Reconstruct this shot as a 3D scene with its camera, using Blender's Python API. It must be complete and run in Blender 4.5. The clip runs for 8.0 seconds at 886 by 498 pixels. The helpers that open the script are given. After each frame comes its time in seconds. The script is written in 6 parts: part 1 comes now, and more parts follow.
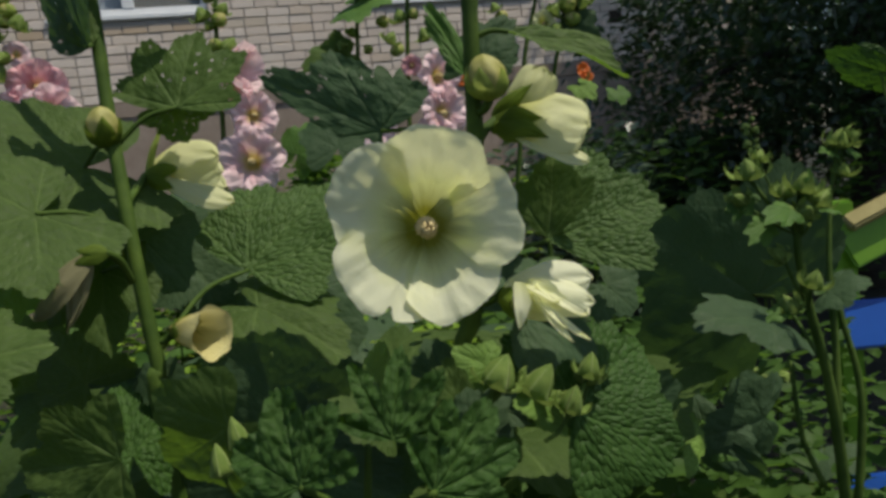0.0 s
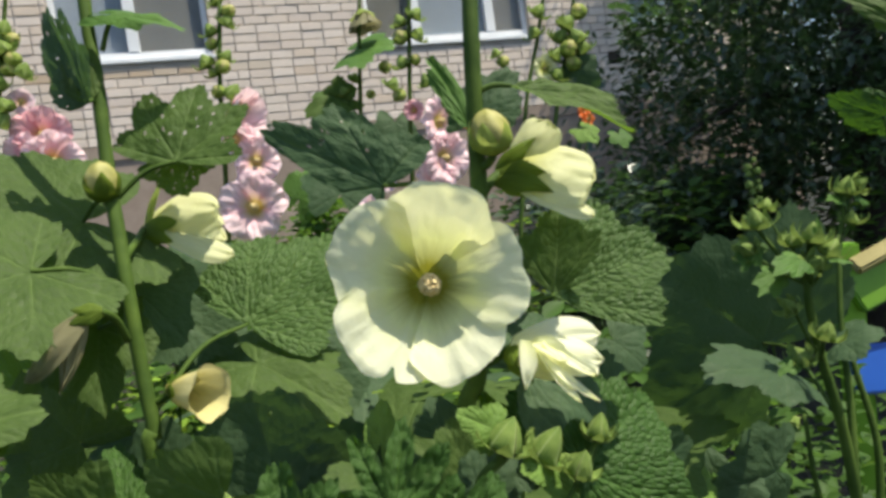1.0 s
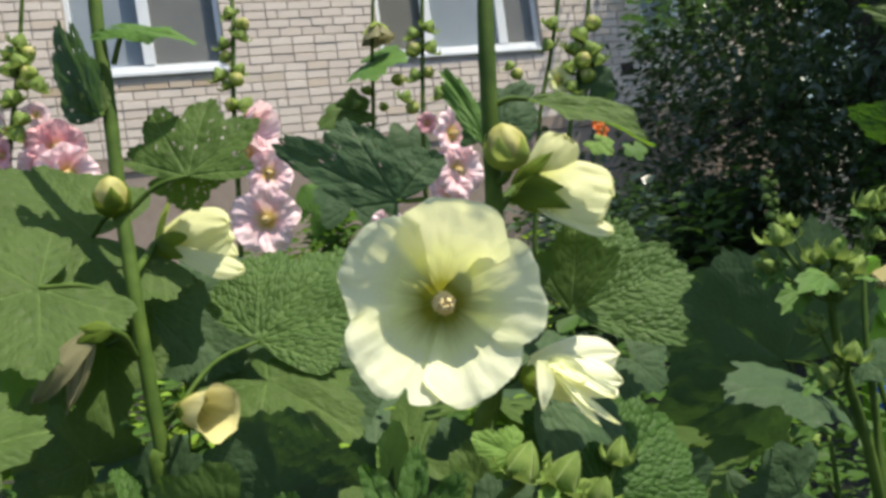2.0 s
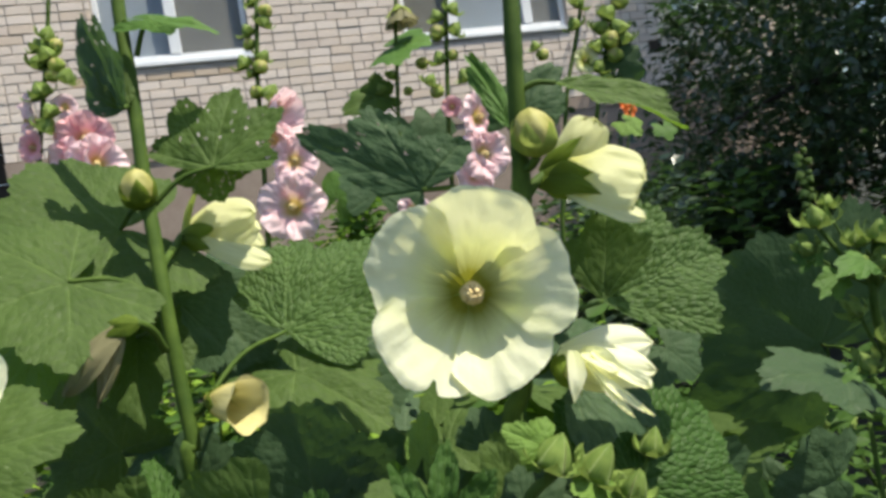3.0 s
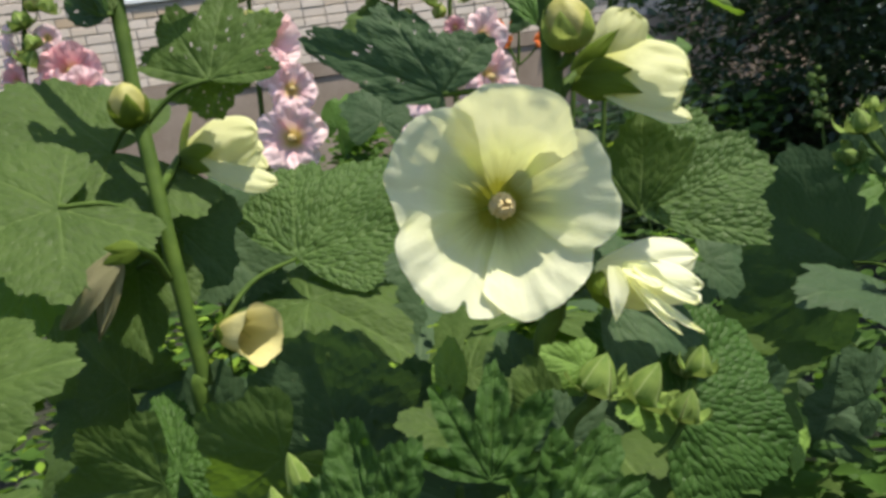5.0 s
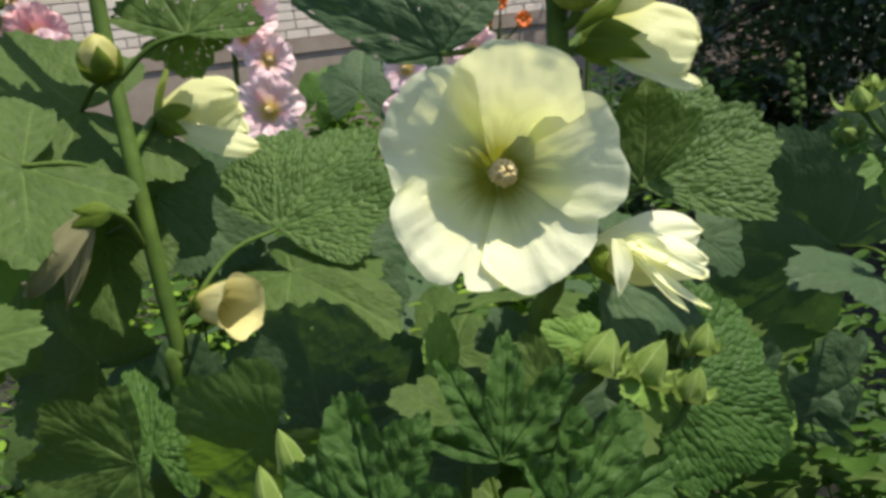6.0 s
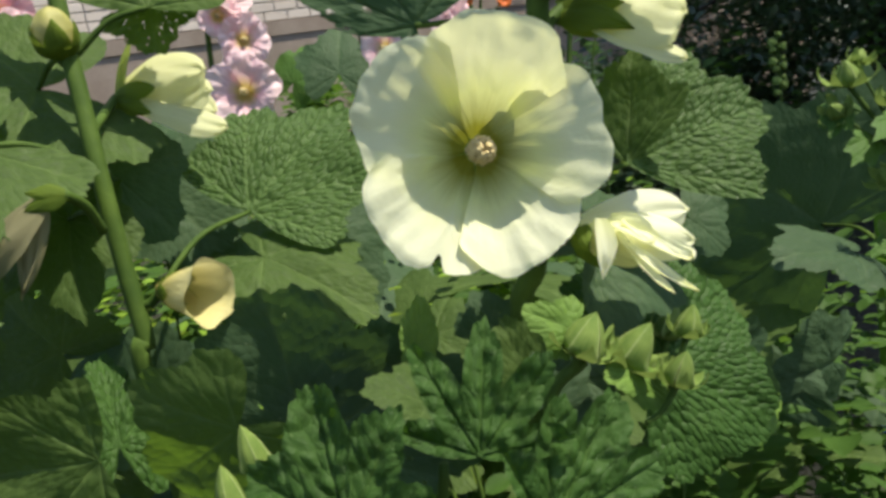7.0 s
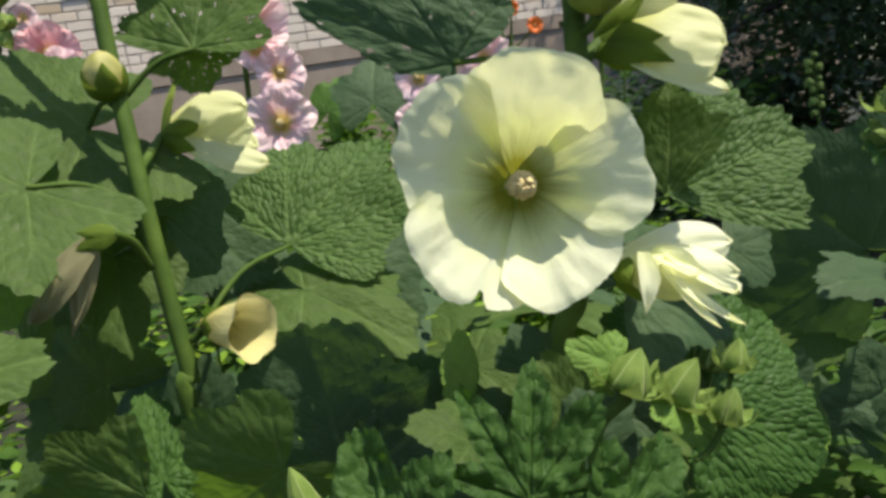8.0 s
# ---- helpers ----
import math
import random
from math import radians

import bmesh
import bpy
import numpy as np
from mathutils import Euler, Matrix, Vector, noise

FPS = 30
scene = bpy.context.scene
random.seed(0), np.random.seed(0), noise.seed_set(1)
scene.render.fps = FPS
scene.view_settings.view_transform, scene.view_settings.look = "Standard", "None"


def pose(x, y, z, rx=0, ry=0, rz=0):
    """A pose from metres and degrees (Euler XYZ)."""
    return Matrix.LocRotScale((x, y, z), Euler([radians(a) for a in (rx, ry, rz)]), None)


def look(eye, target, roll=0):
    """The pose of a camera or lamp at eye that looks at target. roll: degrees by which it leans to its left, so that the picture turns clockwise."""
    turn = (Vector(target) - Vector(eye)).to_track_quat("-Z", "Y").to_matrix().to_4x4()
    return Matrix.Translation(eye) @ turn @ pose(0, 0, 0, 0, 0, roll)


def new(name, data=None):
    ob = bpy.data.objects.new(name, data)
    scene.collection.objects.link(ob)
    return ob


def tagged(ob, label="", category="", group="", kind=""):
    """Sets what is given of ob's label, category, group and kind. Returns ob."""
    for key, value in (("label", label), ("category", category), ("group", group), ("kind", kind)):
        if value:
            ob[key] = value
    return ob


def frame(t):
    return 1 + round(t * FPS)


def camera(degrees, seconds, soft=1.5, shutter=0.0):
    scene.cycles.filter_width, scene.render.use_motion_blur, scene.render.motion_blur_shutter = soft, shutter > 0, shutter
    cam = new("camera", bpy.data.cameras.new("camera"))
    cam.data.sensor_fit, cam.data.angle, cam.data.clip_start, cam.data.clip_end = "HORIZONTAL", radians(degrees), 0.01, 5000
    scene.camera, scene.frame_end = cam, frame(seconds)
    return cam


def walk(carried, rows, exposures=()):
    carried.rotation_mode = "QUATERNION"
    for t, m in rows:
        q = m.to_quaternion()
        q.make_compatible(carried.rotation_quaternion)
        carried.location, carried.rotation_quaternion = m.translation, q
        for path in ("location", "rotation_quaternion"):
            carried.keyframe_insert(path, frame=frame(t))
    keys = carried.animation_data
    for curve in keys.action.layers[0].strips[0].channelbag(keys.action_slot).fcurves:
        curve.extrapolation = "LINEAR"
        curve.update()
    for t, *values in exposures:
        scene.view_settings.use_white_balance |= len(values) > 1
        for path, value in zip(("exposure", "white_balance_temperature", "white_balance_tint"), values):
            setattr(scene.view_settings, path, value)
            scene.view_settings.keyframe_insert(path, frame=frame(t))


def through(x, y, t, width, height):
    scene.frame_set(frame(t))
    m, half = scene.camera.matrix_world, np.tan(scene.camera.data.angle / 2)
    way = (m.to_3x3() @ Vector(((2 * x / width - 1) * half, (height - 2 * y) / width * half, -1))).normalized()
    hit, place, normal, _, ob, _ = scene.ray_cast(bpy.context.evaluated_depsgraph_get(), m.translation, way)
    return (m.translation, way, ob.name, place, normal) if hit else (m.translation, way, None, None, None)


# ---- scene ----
cam = camera(63.3, 8.0, soft=3.4)
PATH = [
    (0, (0.0000, 0.0000, 0.9373), (-0.0589, 0.9931, 0.8360), -7.80),
    (0.5, (-0.0027, 0.0027, 0.9379), (-0.0760, 0.9956, 0.8445), -8.06),
    (1, (0.0003, 0.0112, 0.9482), (-0.0549, 1.0085, 0.8994), -8.03),
    (1.5, (-0.0009, 0.0181, 0.9500), (-0.0553, 1.0162, 0.9212), -7.77),
    (3, (-0.0017, 0.0303, 0.9549), (-0.1115, 1.0230, 0.9060), -8.82),
    (3.5, (-0.0032, 0.0350, 0.9492), (-0.1128, 1.0271, 0.8891), -8.68),
    (4, (0.0066, 0.0384, 0.9475), (-0.1294, 1.0271, 0.8835), -10.57),
    (4.5, (-0.0029, 0.0528, 0.9554), (-0.1560, 1.0345, 0.8424), -12.22),
    (4.7, (-0.0123, 0.0572, 0.9501), (-0.1565, 1.0393, 0.8286), -11.59),
    (5.8, (-0.0361, 0.0823, 0.9322), (-0.1218, 1.0653, 0.7696), -8.89),
    (6, (-0.0385, 0.0839, 0.9327), (-0.1251, 1.0667, 0.7695), -9.08),
    (6.5, (-0.0346, 0.0930, 0.9284), (-0.1015, 1.0705, 0.7283), -9.38),
    (7, (-0.0368, 0.0997, 0.9288), (-0.1038, 1.0793, 0.7395), -9.45),
    (7.5, (-0.0413, 0.1051, 0.9327), (-0.1287, 1.0871, 0.7652), -10.17),
    (8, (-0.0404, 0.0996, 0.9351), (-0.1454, 1.0827, 0.7851), -10.30),
]
walk(cam, [(t, look(eye, target, roll)) for t, eye, target, roll in PATH],
     exposures=[(0.0, -0.17), (0.3, 0.02), (0.6, 0.37), (0.9, 0.70), (1.2, 0.84), (3.0, 0.81), (3.6, 0.72), (8.0, 0.72)])

# ---- sky and sun ----
SUN_WAY = Vector((0.42, -0.07, 0.91)).normalized()
world = bpy.data.worlds.new("sky")
scene.world = world
world.use_nodes = True
wn = world.node_tree
sky = wn.nodes.new("ShaderNodeTexSky")
sky.sky_type = "NISHITA"
sky.sun_disc = False
sky.sun_elevation = math.asin(SUN_WAY.z)
sky.sun_rotation = math.atan2(SUN_WAY.x, SUN_WAY.y)
wn.links.new(sky.outputs[0], wn.nodes["Background"].inputs[0])
wn.nodes["Background"].inputs[1].default_value = 0.115
sun_data = bpy.data.lights.new("sun", "SUN")
sun_data.energy = 5.0
sun_data.angle = radians(0.53)
sun_data.color = (1.0, 0.94, 0.78)
sun = new("sun", sun_data)
sun.matrix_world = look(SUN_WAY * 30, (0, 0, 0))


# ---- materials ----
class Nodes:
    """A short hand for a node tree of one material."""

    def __init__(self, name):
        self.mat = bpy.data.materials.new(name)
        self.mat.use_nodes = True
        self.tree = self.mat.node_tree
        self.tree.nodes.clear()
        self.out = self.tree.nodes.new("ShaderNodeOutputMaterial")

    def add(self, kind, **values):
        node = self.tree.nodes.new(kind)
        for key, value in values.items():
            if key in ("blend_type", "data_type", "attribute_name", "feature", "operation", "noise_dimensions", "wave_type", "bands_direction", "distance"):
                setattr(node, key, value)
            else:
                node.inputs[key.replace("_", " ")].default_value = value
        return node

    def link(self, a, b):
        self.tree.links.new(a, b)

    def coords(self, which="Object"):
        return self.tree.nodes.new("ShaderNodeTexCoord").outputs[which]

    def noise(self, scale, detail=4.0, rough=0.55, at=None):
        n = self.add("ShaderNodeTexNoise", Scale=scale, Detail=detail, Roughness=rough)
        self.link(at or self.coords(), n.inputs["Vector"])
        return n.outputs["Fac"]

    def voronoi(self, scale, feature="F1", at=None):
        n = self.add("ShaderNodeTexVoronoi", Scale=scale)
        n.feature = feature
        self.link(at or self.coords(), n.inputs["Vector"])
        return n.outputs["Distance"]

    def ramp(self, fac, *stops):
        n = self.tree.nodes.new("ShaderNodeValToRGB")
        while len(n.color_ramp.elements) < len(stops):
            n.color_ramp.elements.new(0.5)
        for e, (p, c) in zip(n.color_ramp.elements, stops):
            e.position, e.color = p, (*c, 1) if len(c) == 3 else c
        self.link(fac, n.inputs[0])
        return n.outputs[0]

    def mix(self, fac, a, b, mode="MIX"):
        n = self.tree.nodes.new("ShaderNodeMix")
        n.data_type, n.blend_type = "RGBA", mode
        for k, v in ((0, fac), (6, a), (7, b)):
            if isinstance(v, (int, float)):
                n.inputs[k].default_value = v
            elif isinstance(v, tuple):
                n.inputs[k].default_value = (*v, 1)
            else:
                self.link(v, n.inputs[k])
        return n.outputs[2]

    def math(self, op, a, b=0.0):
        n = self.tree.nodes.new("ShaderNodeMath")
        n.operation = op
        for k, v in ((0, a), (1, b)):
            if isinstance(v, (int, float)):
                n.inputs[k].default_value = v
            else:
                self.link(v, n.inputs[k])
        return n.outputs[0]

    def bump(self, height, strength, dist, below=None):
        n = self.add("ShaderNodeBump", Strength=strength, Distance=dist)
        self.link(height, n.inputs["Height"])
        if below:
            self.link(below, n.inputs["Normal"])
        return n.outputs[0]

    def surface(self, color, rough=0.6, normal=None, metal=0.0, spec=0.5, through_color=None, through=0.0):
        p = self.add("ShaderNodeBsdfPrincipled", Roughness=rough if not hasattr(rough, "node") else 0.5, Metallic=metal)
        p.inputs["Specular IOR Level"].default_value = spec
        if hasattr(rough, "node"):
            self.link(rough, p.inputs["Roughness"])
        if isinstance(color, tuple):
            p.inputs["Base Color"].default_value = (*color, 1)
        else:
            self.link(color, p.inputs["Base Color"])
        if normal:
            self.link(normal, p.inputs["Normal"])
        shader = p.outputs[0]
        if through:
            t = self.tree.nodes.new("ShaderNodeBsdfTranslucent")
            if isinstance(through_color, tuple):
                t.inputs[0].default_value = (*through_color, 1)
            else:
                self.link(through_color, t.inputs[0])
            if normal:
                self.link(normal, t.inputs["Normal"])
            m = self.tree.nodes.new("ShaderNodeMixShader")
            m.inputs[0].default_value = through
            self.link(shader, m.inputs[1])
            self.link(t.outputs[0], m.inputs[2])
            shader = m.outputs[0]
        self.link(shader, self.out.inputs[0])
        return self.mat


def leaf_material(name, dark, light, vein, through_color, through=0.3, rugose=1.0, rough=0.55, gloss=0.16):
    """A leaf blade: mottled green, paler veins, puckered between the veins. The leaf's own plane is in its UV map."""
    n = Nodes(name)
    uv = n.coords("UV")
    attr = n.tree.nodes.new("ShaderNodeAttribute")
    attr.attribute_name = "vein"
    obj = n.tree.nodes.new("ShaderNodeObjectInfo")
    big = n.noise(3.0, 3, at=uv)
    fine = n.noise(38.0, 4, at=uv)
    col = n.mix(n.ramp(big, (0.3, (0, 0, 0)), (0.72, (1, 1, 1))), dark, light)
    col = n.mix(n.math("MULTIPLY", fine, 0.45), col, tuple(min(1, c * 1.5) for c in light))
    col = n.mix(n.math("MULTIPLY", obj.outputs["Random"], 0.3), col, tuple(c * 0.6 for c in dark))
    col = n.mix(n.math("MULTIPLY", attr.outputs["Fac"], 0.38), col, vein)
    specks = n.ramp(n.voronoi(26.0, at=uv), (0.05, (1, 1, 1)), (0.075, (0, 0, 0)))
    col = n.mix(n.math("MULTIPLY", specks, 0.5), col, (0.33, 0.38, 0.2))
    net = n.tree.nodes.new("ShaderNodeCombineXYZ")
    for k, key in enumerate(("net_along", "net_out")):
        lay = n.tree.nodes.new("ShaderNodeAttribute")
        lay.attribute_name = key
        n.link(lay.outputs["Fac"], net.inputs[k])
    warp = n.mix(0.25, net.outputs[0], n.add("ShaderNodeTexNoise", Scale=40.0).outputs["Color"], "ADD")
    far = n.voronoi(1.0, at=warp)
    puffs = n.math("SUBTRACT", 1.0, n.math("MULTIPLY", far, far))
    fold = n.voronoi(1.0, "DISTANCE_TO_EDGE", at=warp)
    grain = n.voronoi(3.3, at=warp)
    col = n.mix(n.math("MULTIPLY", n.ramp(fold, (0.0, (1, 1, 1)), (0.08, (0, 0, 0))), 0.14), col, vein)
    nrm = n.bump(puffs, min(1, 0.8 * rugose), 0.0034)
    nrm = n.bump(grain, min(1, 0.35 * rugose), 0.0005, nrm)
    through_mix = n.mix(n.math("MULTIPLY", attr.outputs["Fac"], 0.6), through_color, tuple(c * 0.55 for c in through_color))
    return n.surface(col, n.ramp(fine, (0.3, (rough - 0.1,) * 3), (0.7, (rough + 0.15,) * 3)), nrm, spec=gloss, through_color=through_mix, through=through)


def petal_material(name, rim, mid, throat, through=0.45, stripe=0.3, glow=None):
    """A petal: pigment runs from throat to rim, fine ribs run out along it. UV: x across, y from throat (0) to rim (1)."""
    n = Nodes(name)
    uv = n.coords("UV")
    sep = n.tree.nodes.new("ShaderNodeSeparateXYZ")
    n.link(uv, sep.inputs[0])
    stretch = n.tree.nodes.new("ShaderNodeMapping")
    stretch.inputs["Scale"].default_value = (26, 1.6, 1)
    n.link(uv, stretch.inputs[0])
    rib = n.noise(1.0, 5, 0.65, at=stretch.outputs[0])
    blot = n.noise(3.5, 3, at=uv)
    along = n.math("ADD", sep.outputs[1], n.math("MULTIPLY", n.math("SUBTRACT", rib, 0.5), 0.16))
    col = n.ramp(along, (0.12, throat), (0.25, tuple((a + b) / 2 for a, b in zip(throat, mid))), (0.42, mid), (0.70, rim))
    col = n.mix(n.math("MULTIPLY", n.ramp(rib, (0.45, (0, 0, 0)), (0.7, (1, 1, 1))), stripe), col, mid)
    col = n.mix(n.math("MULTIPLY", blot, 0.10), col, mid)
    nrm = n.bump(rib, 0.32, 0.0010)
    nrm = n.bump(n.noise(7.0, 3, at=uv), 0.3, 0.002, nrm)
    return n.surface(col, 0.55, nrm, spec=0.3, through_color=n.mix(0.8, col, glow or (0.9, 0.9, 0.9), "MULTIPLY"), through=through)


def plain_material(name, a, b, scale, rough=0.7, bump=0.3, dist=0.002, metal=0.0, through=0.0, spec=0.4):
    """Two mingled tones with grain at two scales."""
    n = Nodes(name)
    co = n.coords()
    f = n.noise(scale, 5, at=co)
    g = n.noise(scale * 9, 3, at=co)
    col = n.mix(n.ramp(f, (0.35, (0, 0, 0)), (0.68, (1, 1, 1))), a, b)
    col = n.mix(n.math("MULTIPLY", g, 0.35), col, tuple(c * 0.6 for c in a))
    nrm = n.bump(n.math("ADD", f, n.math("MULTIPLY", g, 0.5)), bump, dist)
    return n.surface(col, rough, nrm, metal=metal, spec=spec, through_color=b, through=through)


GREEN = leaf_material("leaf_green", (0.029, 0.053, 0.011), (0.054, 0.089, 0.020), (0.15, 0.22, 0.065), (0.20, 0.36, 0.03), through=0.26, rugose=0.35, rough=0.62)
ROUGH = leaf_material("leaf_puckered", (0.034, 0.068, 0.016), (0.062, 0.110, 0.028), (0.17, 0.26, 0.085), (0.22, 0.38, 0.04), through=0.28, rugose=0.9, rough=0.5)
# Puckered leaf made greener and darker; the front leaves' shade is in the colour.
SHADELEAF = leaf_material("leaf_shaded_green", (0.020, 0.052, 0.009), (0.038, 0.082, 0.015), (0.10, 0.19, 0.045), (0.12, 0.28, 0.02), through=0.2, rugose=0.9, rough=0.5)
BLUEGREEN = leaf_material("leaf_bluegreen", (0.027, 0.053, 0.024), (0.045, 0.079, 0.036), (0.10, 0.15, 0.065), (0.13, 0.25, 0.045), through=0.22, rugose=0.3, rough=0.62)
BRIGHT = leaf_material("leaf_young", (0.085, 0.155, 0.024), (0.145, 0.24, 0.045), (0.2, 0.3, 0.09), (0.26, 0.42, 0.05), rugose=0.5)
UNDER = leaf_material("leaf_small", (0.03, 0.075, 0.015), (0.08, 0.16, 0.03), (0.14, 0.24, 0.06), (0.15, 0.28, 0.03), rugose=0.3)
CREAM = petal_material("petal_cream", (0.90, 0.90, 0.66), (0.83, 0.85, 0.42), (0.27, 0.26, 0.012), through=0.50, stripe=0.06, glow=(1.0, 1.0, 0.70))
YELLOW = petal_material("petal_yellow", (0.76, 0.76, 0.46), (0.70, 0.70, 0.26), (0.46, 0.46, 0.05), through=0.52, stripe=0.15, glow=(1.0, 1.0, 0.75))
PINK = petal_material("petal_pink", (0.93, 0.70, 0.73), (0.90, 0.58, 0.62), (0.68, 0.48, 0.10), stripe=0.2)
SALMON = petal_material("petal_salmon", (0.88, 0.50, 0.53), (0.86, 0.38, 0.42), (0.55, 0.25, 0.08))
BEIGE = petal_material("petal_beige", (0.64, 0.58, 0.27), (0.58, 0.50, 0.16), (0.34, 0.25, 0.02), through=0.35)
WILTED = petal_material("petal_wilted", (0.25, 0.23, 0.12), (0.21, 0.20, 0.09), (0.15, 0.15, 0.04))
STEM = plain_material("stem_green", (0.036, 0.070, 0.010), (0.078, 0.125, 0.020), 45, 0.7, 0.5, 0.0008, spec=0.15)


def calyx_material(name, dark, light):
    """Downy green sepals with pale lengthwise nerves. UV: x across, y along."""
    n = Nodes(name)
    stretch = n.tree.nodes.new("ShaderNodeMapping")
    stretch.inputs["Scale"].default_value = (42, 2.5, 1)
    n.link(n.coords("UV"), stretch.inputs[0])
    nerve = n.noise(1.0, 4, 0.6, at=stretch.outputs[0])
    blot = n.noise(90.0, 4)
    col = n.mix(n.ramp(nerve, (0.35, (0, 0, 0)), (0.65, (1, 1, 1))), dark, light)
    col = n.mix(n.math("MULTIPLY", blot, 0.45), col, tuple(c * 0.6 for c in dark))
    return n.surface(col, 0.65, n.bump(nerve, 0.5, 0.0006), spec=0.2, through_color=tuple(c * 1.4 for c in light), through=0.42)


def pleat_material(name, dark, light, edge):
    """Downy green sepals whose folded margins are pale. UV: x from the middle (0) to the margin (1), y along."""
    n = Nodes(name)
    sep = n.tree.nodes.new("ShaderNodeSeparateXYZ")
    n.link(n.coords("UV"), sep.inputs[0])
    blot = n.noise(140.0, 4)
    col = n.mix(n.ramp(blot, (0.35, (0, 0, 0)), (0.65, (1, 1, 1))), dark, light)
    ridge = n.math("ABSOLUTE", n.math("SINE", n.math("MULTIPLY", sep.outputs[0], 9.0)))
    col = n.mix(n.math("MULTIPLY", ridge, 0.35), col, light)
    col = n.mix(n.ramp(sep.outputs[0], (0.82, (0, 0, 0)), (0.98, (0.85, 0.85, 0.85))), col, edge)
    return n.surface(col, 0.7, n.bump(ridge, 0.3, 0.0004), spec=0.15, through_color=light, through=0.28)


PLEAT = pleat_material("pleated_calyx", (0.10, 0.17, 0.035), (0.22, 0.30, 0.07), (0.36, 0.42, 0.17))
DEEP = calyx_material("calyx_deep", (0.075, 0.125, 0.012), (0.17, 0.235, 0.025))
CALYX = calyx_material("calyx_green", (0.15, 0.23, 0.035), (0.40, 0.47, 0.12))
BUDTIP = plain_material("bud_yellow", (0.34, 0.33, 0.08), (0.50, 0.46, 0.17), 90, 0.6, 0.4, 0.0008, through=0.25)
POLLEN = plain_material("pollen", (0.58, 0.44, 0.20), (0.74, 0.60, 0.32), 300, 0.95, 0.6, 0.0008, spec=0.05)
SOIL = plain_material("soil", (0.010, 0.011, 0.006), (0.026, 0.028, 0.013), 6, 0.95, 0.8, 0.03)
BARK = plain_material("bark", (0.03, 0.024, 0.018), (0.07, 0.055, 0.04), 14, 0.9, 0.9, 0.02)
MORTAR = plain_material("mortar", (0.36, 0.315, 0.275), (0.46, 0.41, 0.36), 9, 0.95, 0.6, 0.006)
PLINTH = plain_material("plinth_render", (0.26, 0.20, 0.16), (0.36, 0.29, 0.24), 3, 0.95, 0.5, 0.006)
FRAME_WHITE = plain_material("window_white", (0.74, 0.75, 0.77), (0.82, 0.82, 0.82), 5, 0.35, 0.05, 0.001)
GREENPAINT = plain_material("green_paint", (0.13, 0.28, 0.012), (0.20, 0.38, 0.02), 7, 0.5, 0.2, 0.002)
BLUEPAINT = plain_material("blue_paint", (0.010, 0.07, 0.34), (0.015, 0.10, 0.44), 7, 0.4, 0.15, 0.002)
BAREWOOD = plain_material("bare_wood", (0.26, 0.22, 0.08), (0.38, 0.32, 0.13), 16, 0.8, 0.4, 0.001)
ORANGE = plain_material("orange_petal", (0.75, 0.14, 0.02), (0.85, 0.24, 0.03), 40, 0.6, 0.2, 0.001, through=0.3)
# Pale blue that puts the sky's reflection into the colour behind the panes.
SKY_REFLECTION = plain_material("curtain", (0.55, 0.64, 0.74), (0.66, 0.74, 0.84), 3, 0.9, 0.2, 0.01)
BLIND = plain_material("grey_blind", (0.34, 0.33, 0.30), (0.42, 0.41, 0.37), 2, 0.9, 0.2, 0.01)


def brick_material(name, stops):
    n = Nodes(name)
    obj = n.tree.nodes.new("ShaderNodeObjectInfo")
    geo = n.tree.nodes.new("ShaderNodeNewGeometry")
    pick = n.math("FRACT", n.math("ADD", obj.outputs["Random"], n.math("MULTIPLY", geo.outputs["Random Per Island"], 7.3)))
    co = n.coords()
    grain = n.noise(55, 5, at=co)
    blot = n.noise(5, 4, at=co)
    col = n.ramp(pick, *stops)
    col = n.mix(n.math("MULTIPLY", blot, 0.5), col, (0.55, 0.485, 0.425))
    col = n.mix(n.math("MULTIPLY", grain, 0.3), col, (0.52, 0.455, 0.40))
    return n.surface(col, 0.92, n.bump(grain, 0.5, 0.004), spec=0.2)


BRICK = brick_material("silicate_brick", ((0.0, (0.62, 0.515, 0.445)), (0.45, (0.70, 0.595, 0.515)), (0.9, (0.76, 0.66, 0.585)), (1.0, (0.60, 0.47, 0.36))))
TANBRICK = brick_material("weathered_brick", ((0.0, (0.60, 0.52, 0.455)), (0.3, (0.52, 0.37, 0.23)), (0.7, (0.45, 0.31, 0.18)), (1.0, (0.62, 0.53, 0.43))))


def glass_material(name):
    n = Nodes(name)
    ripple = n.noise(1.2, 2)
    p = n.add("ShaderNodeBsdfPrincipled", Roughness=0.03)
    p.inputs["Base Color"].default_value = (0.02, 0.03, 0.04, 1)
    p.inputs["Specular IOR Level"].default_value = 0.9
    n.link(n.bump(ripple, 0.05, 0.01), p.inputs["Normal"])
    clear = n.tree.nodes.new("ShaderNodeBsdfTransparent")
    m = n.tree.nodes.new("ShaderNodeMixShader")
    m.inputs[0].default_value = 0.3
    n.link(clear.outputs[0], m.inputs[1])
    n.link(p.outputs[0], m.inputs[2])
    n.link(m.outputs[0], n.out.inputs[0])
    return n.mat


GLASS = glass_material("window_glass")


# ---- builders ----
WORLD_OF = {}


def put(ob, m, parent=None):
    """Stands ob at the world pose m, under its parent."""
    WORLD_OF[ob] = m
    if parent:
        ob.parent = parent
        ob.matrix_basis = WORLD_OF[parent].inverted() @ m
    else:
        ob.matrix_basis = m
    return ob


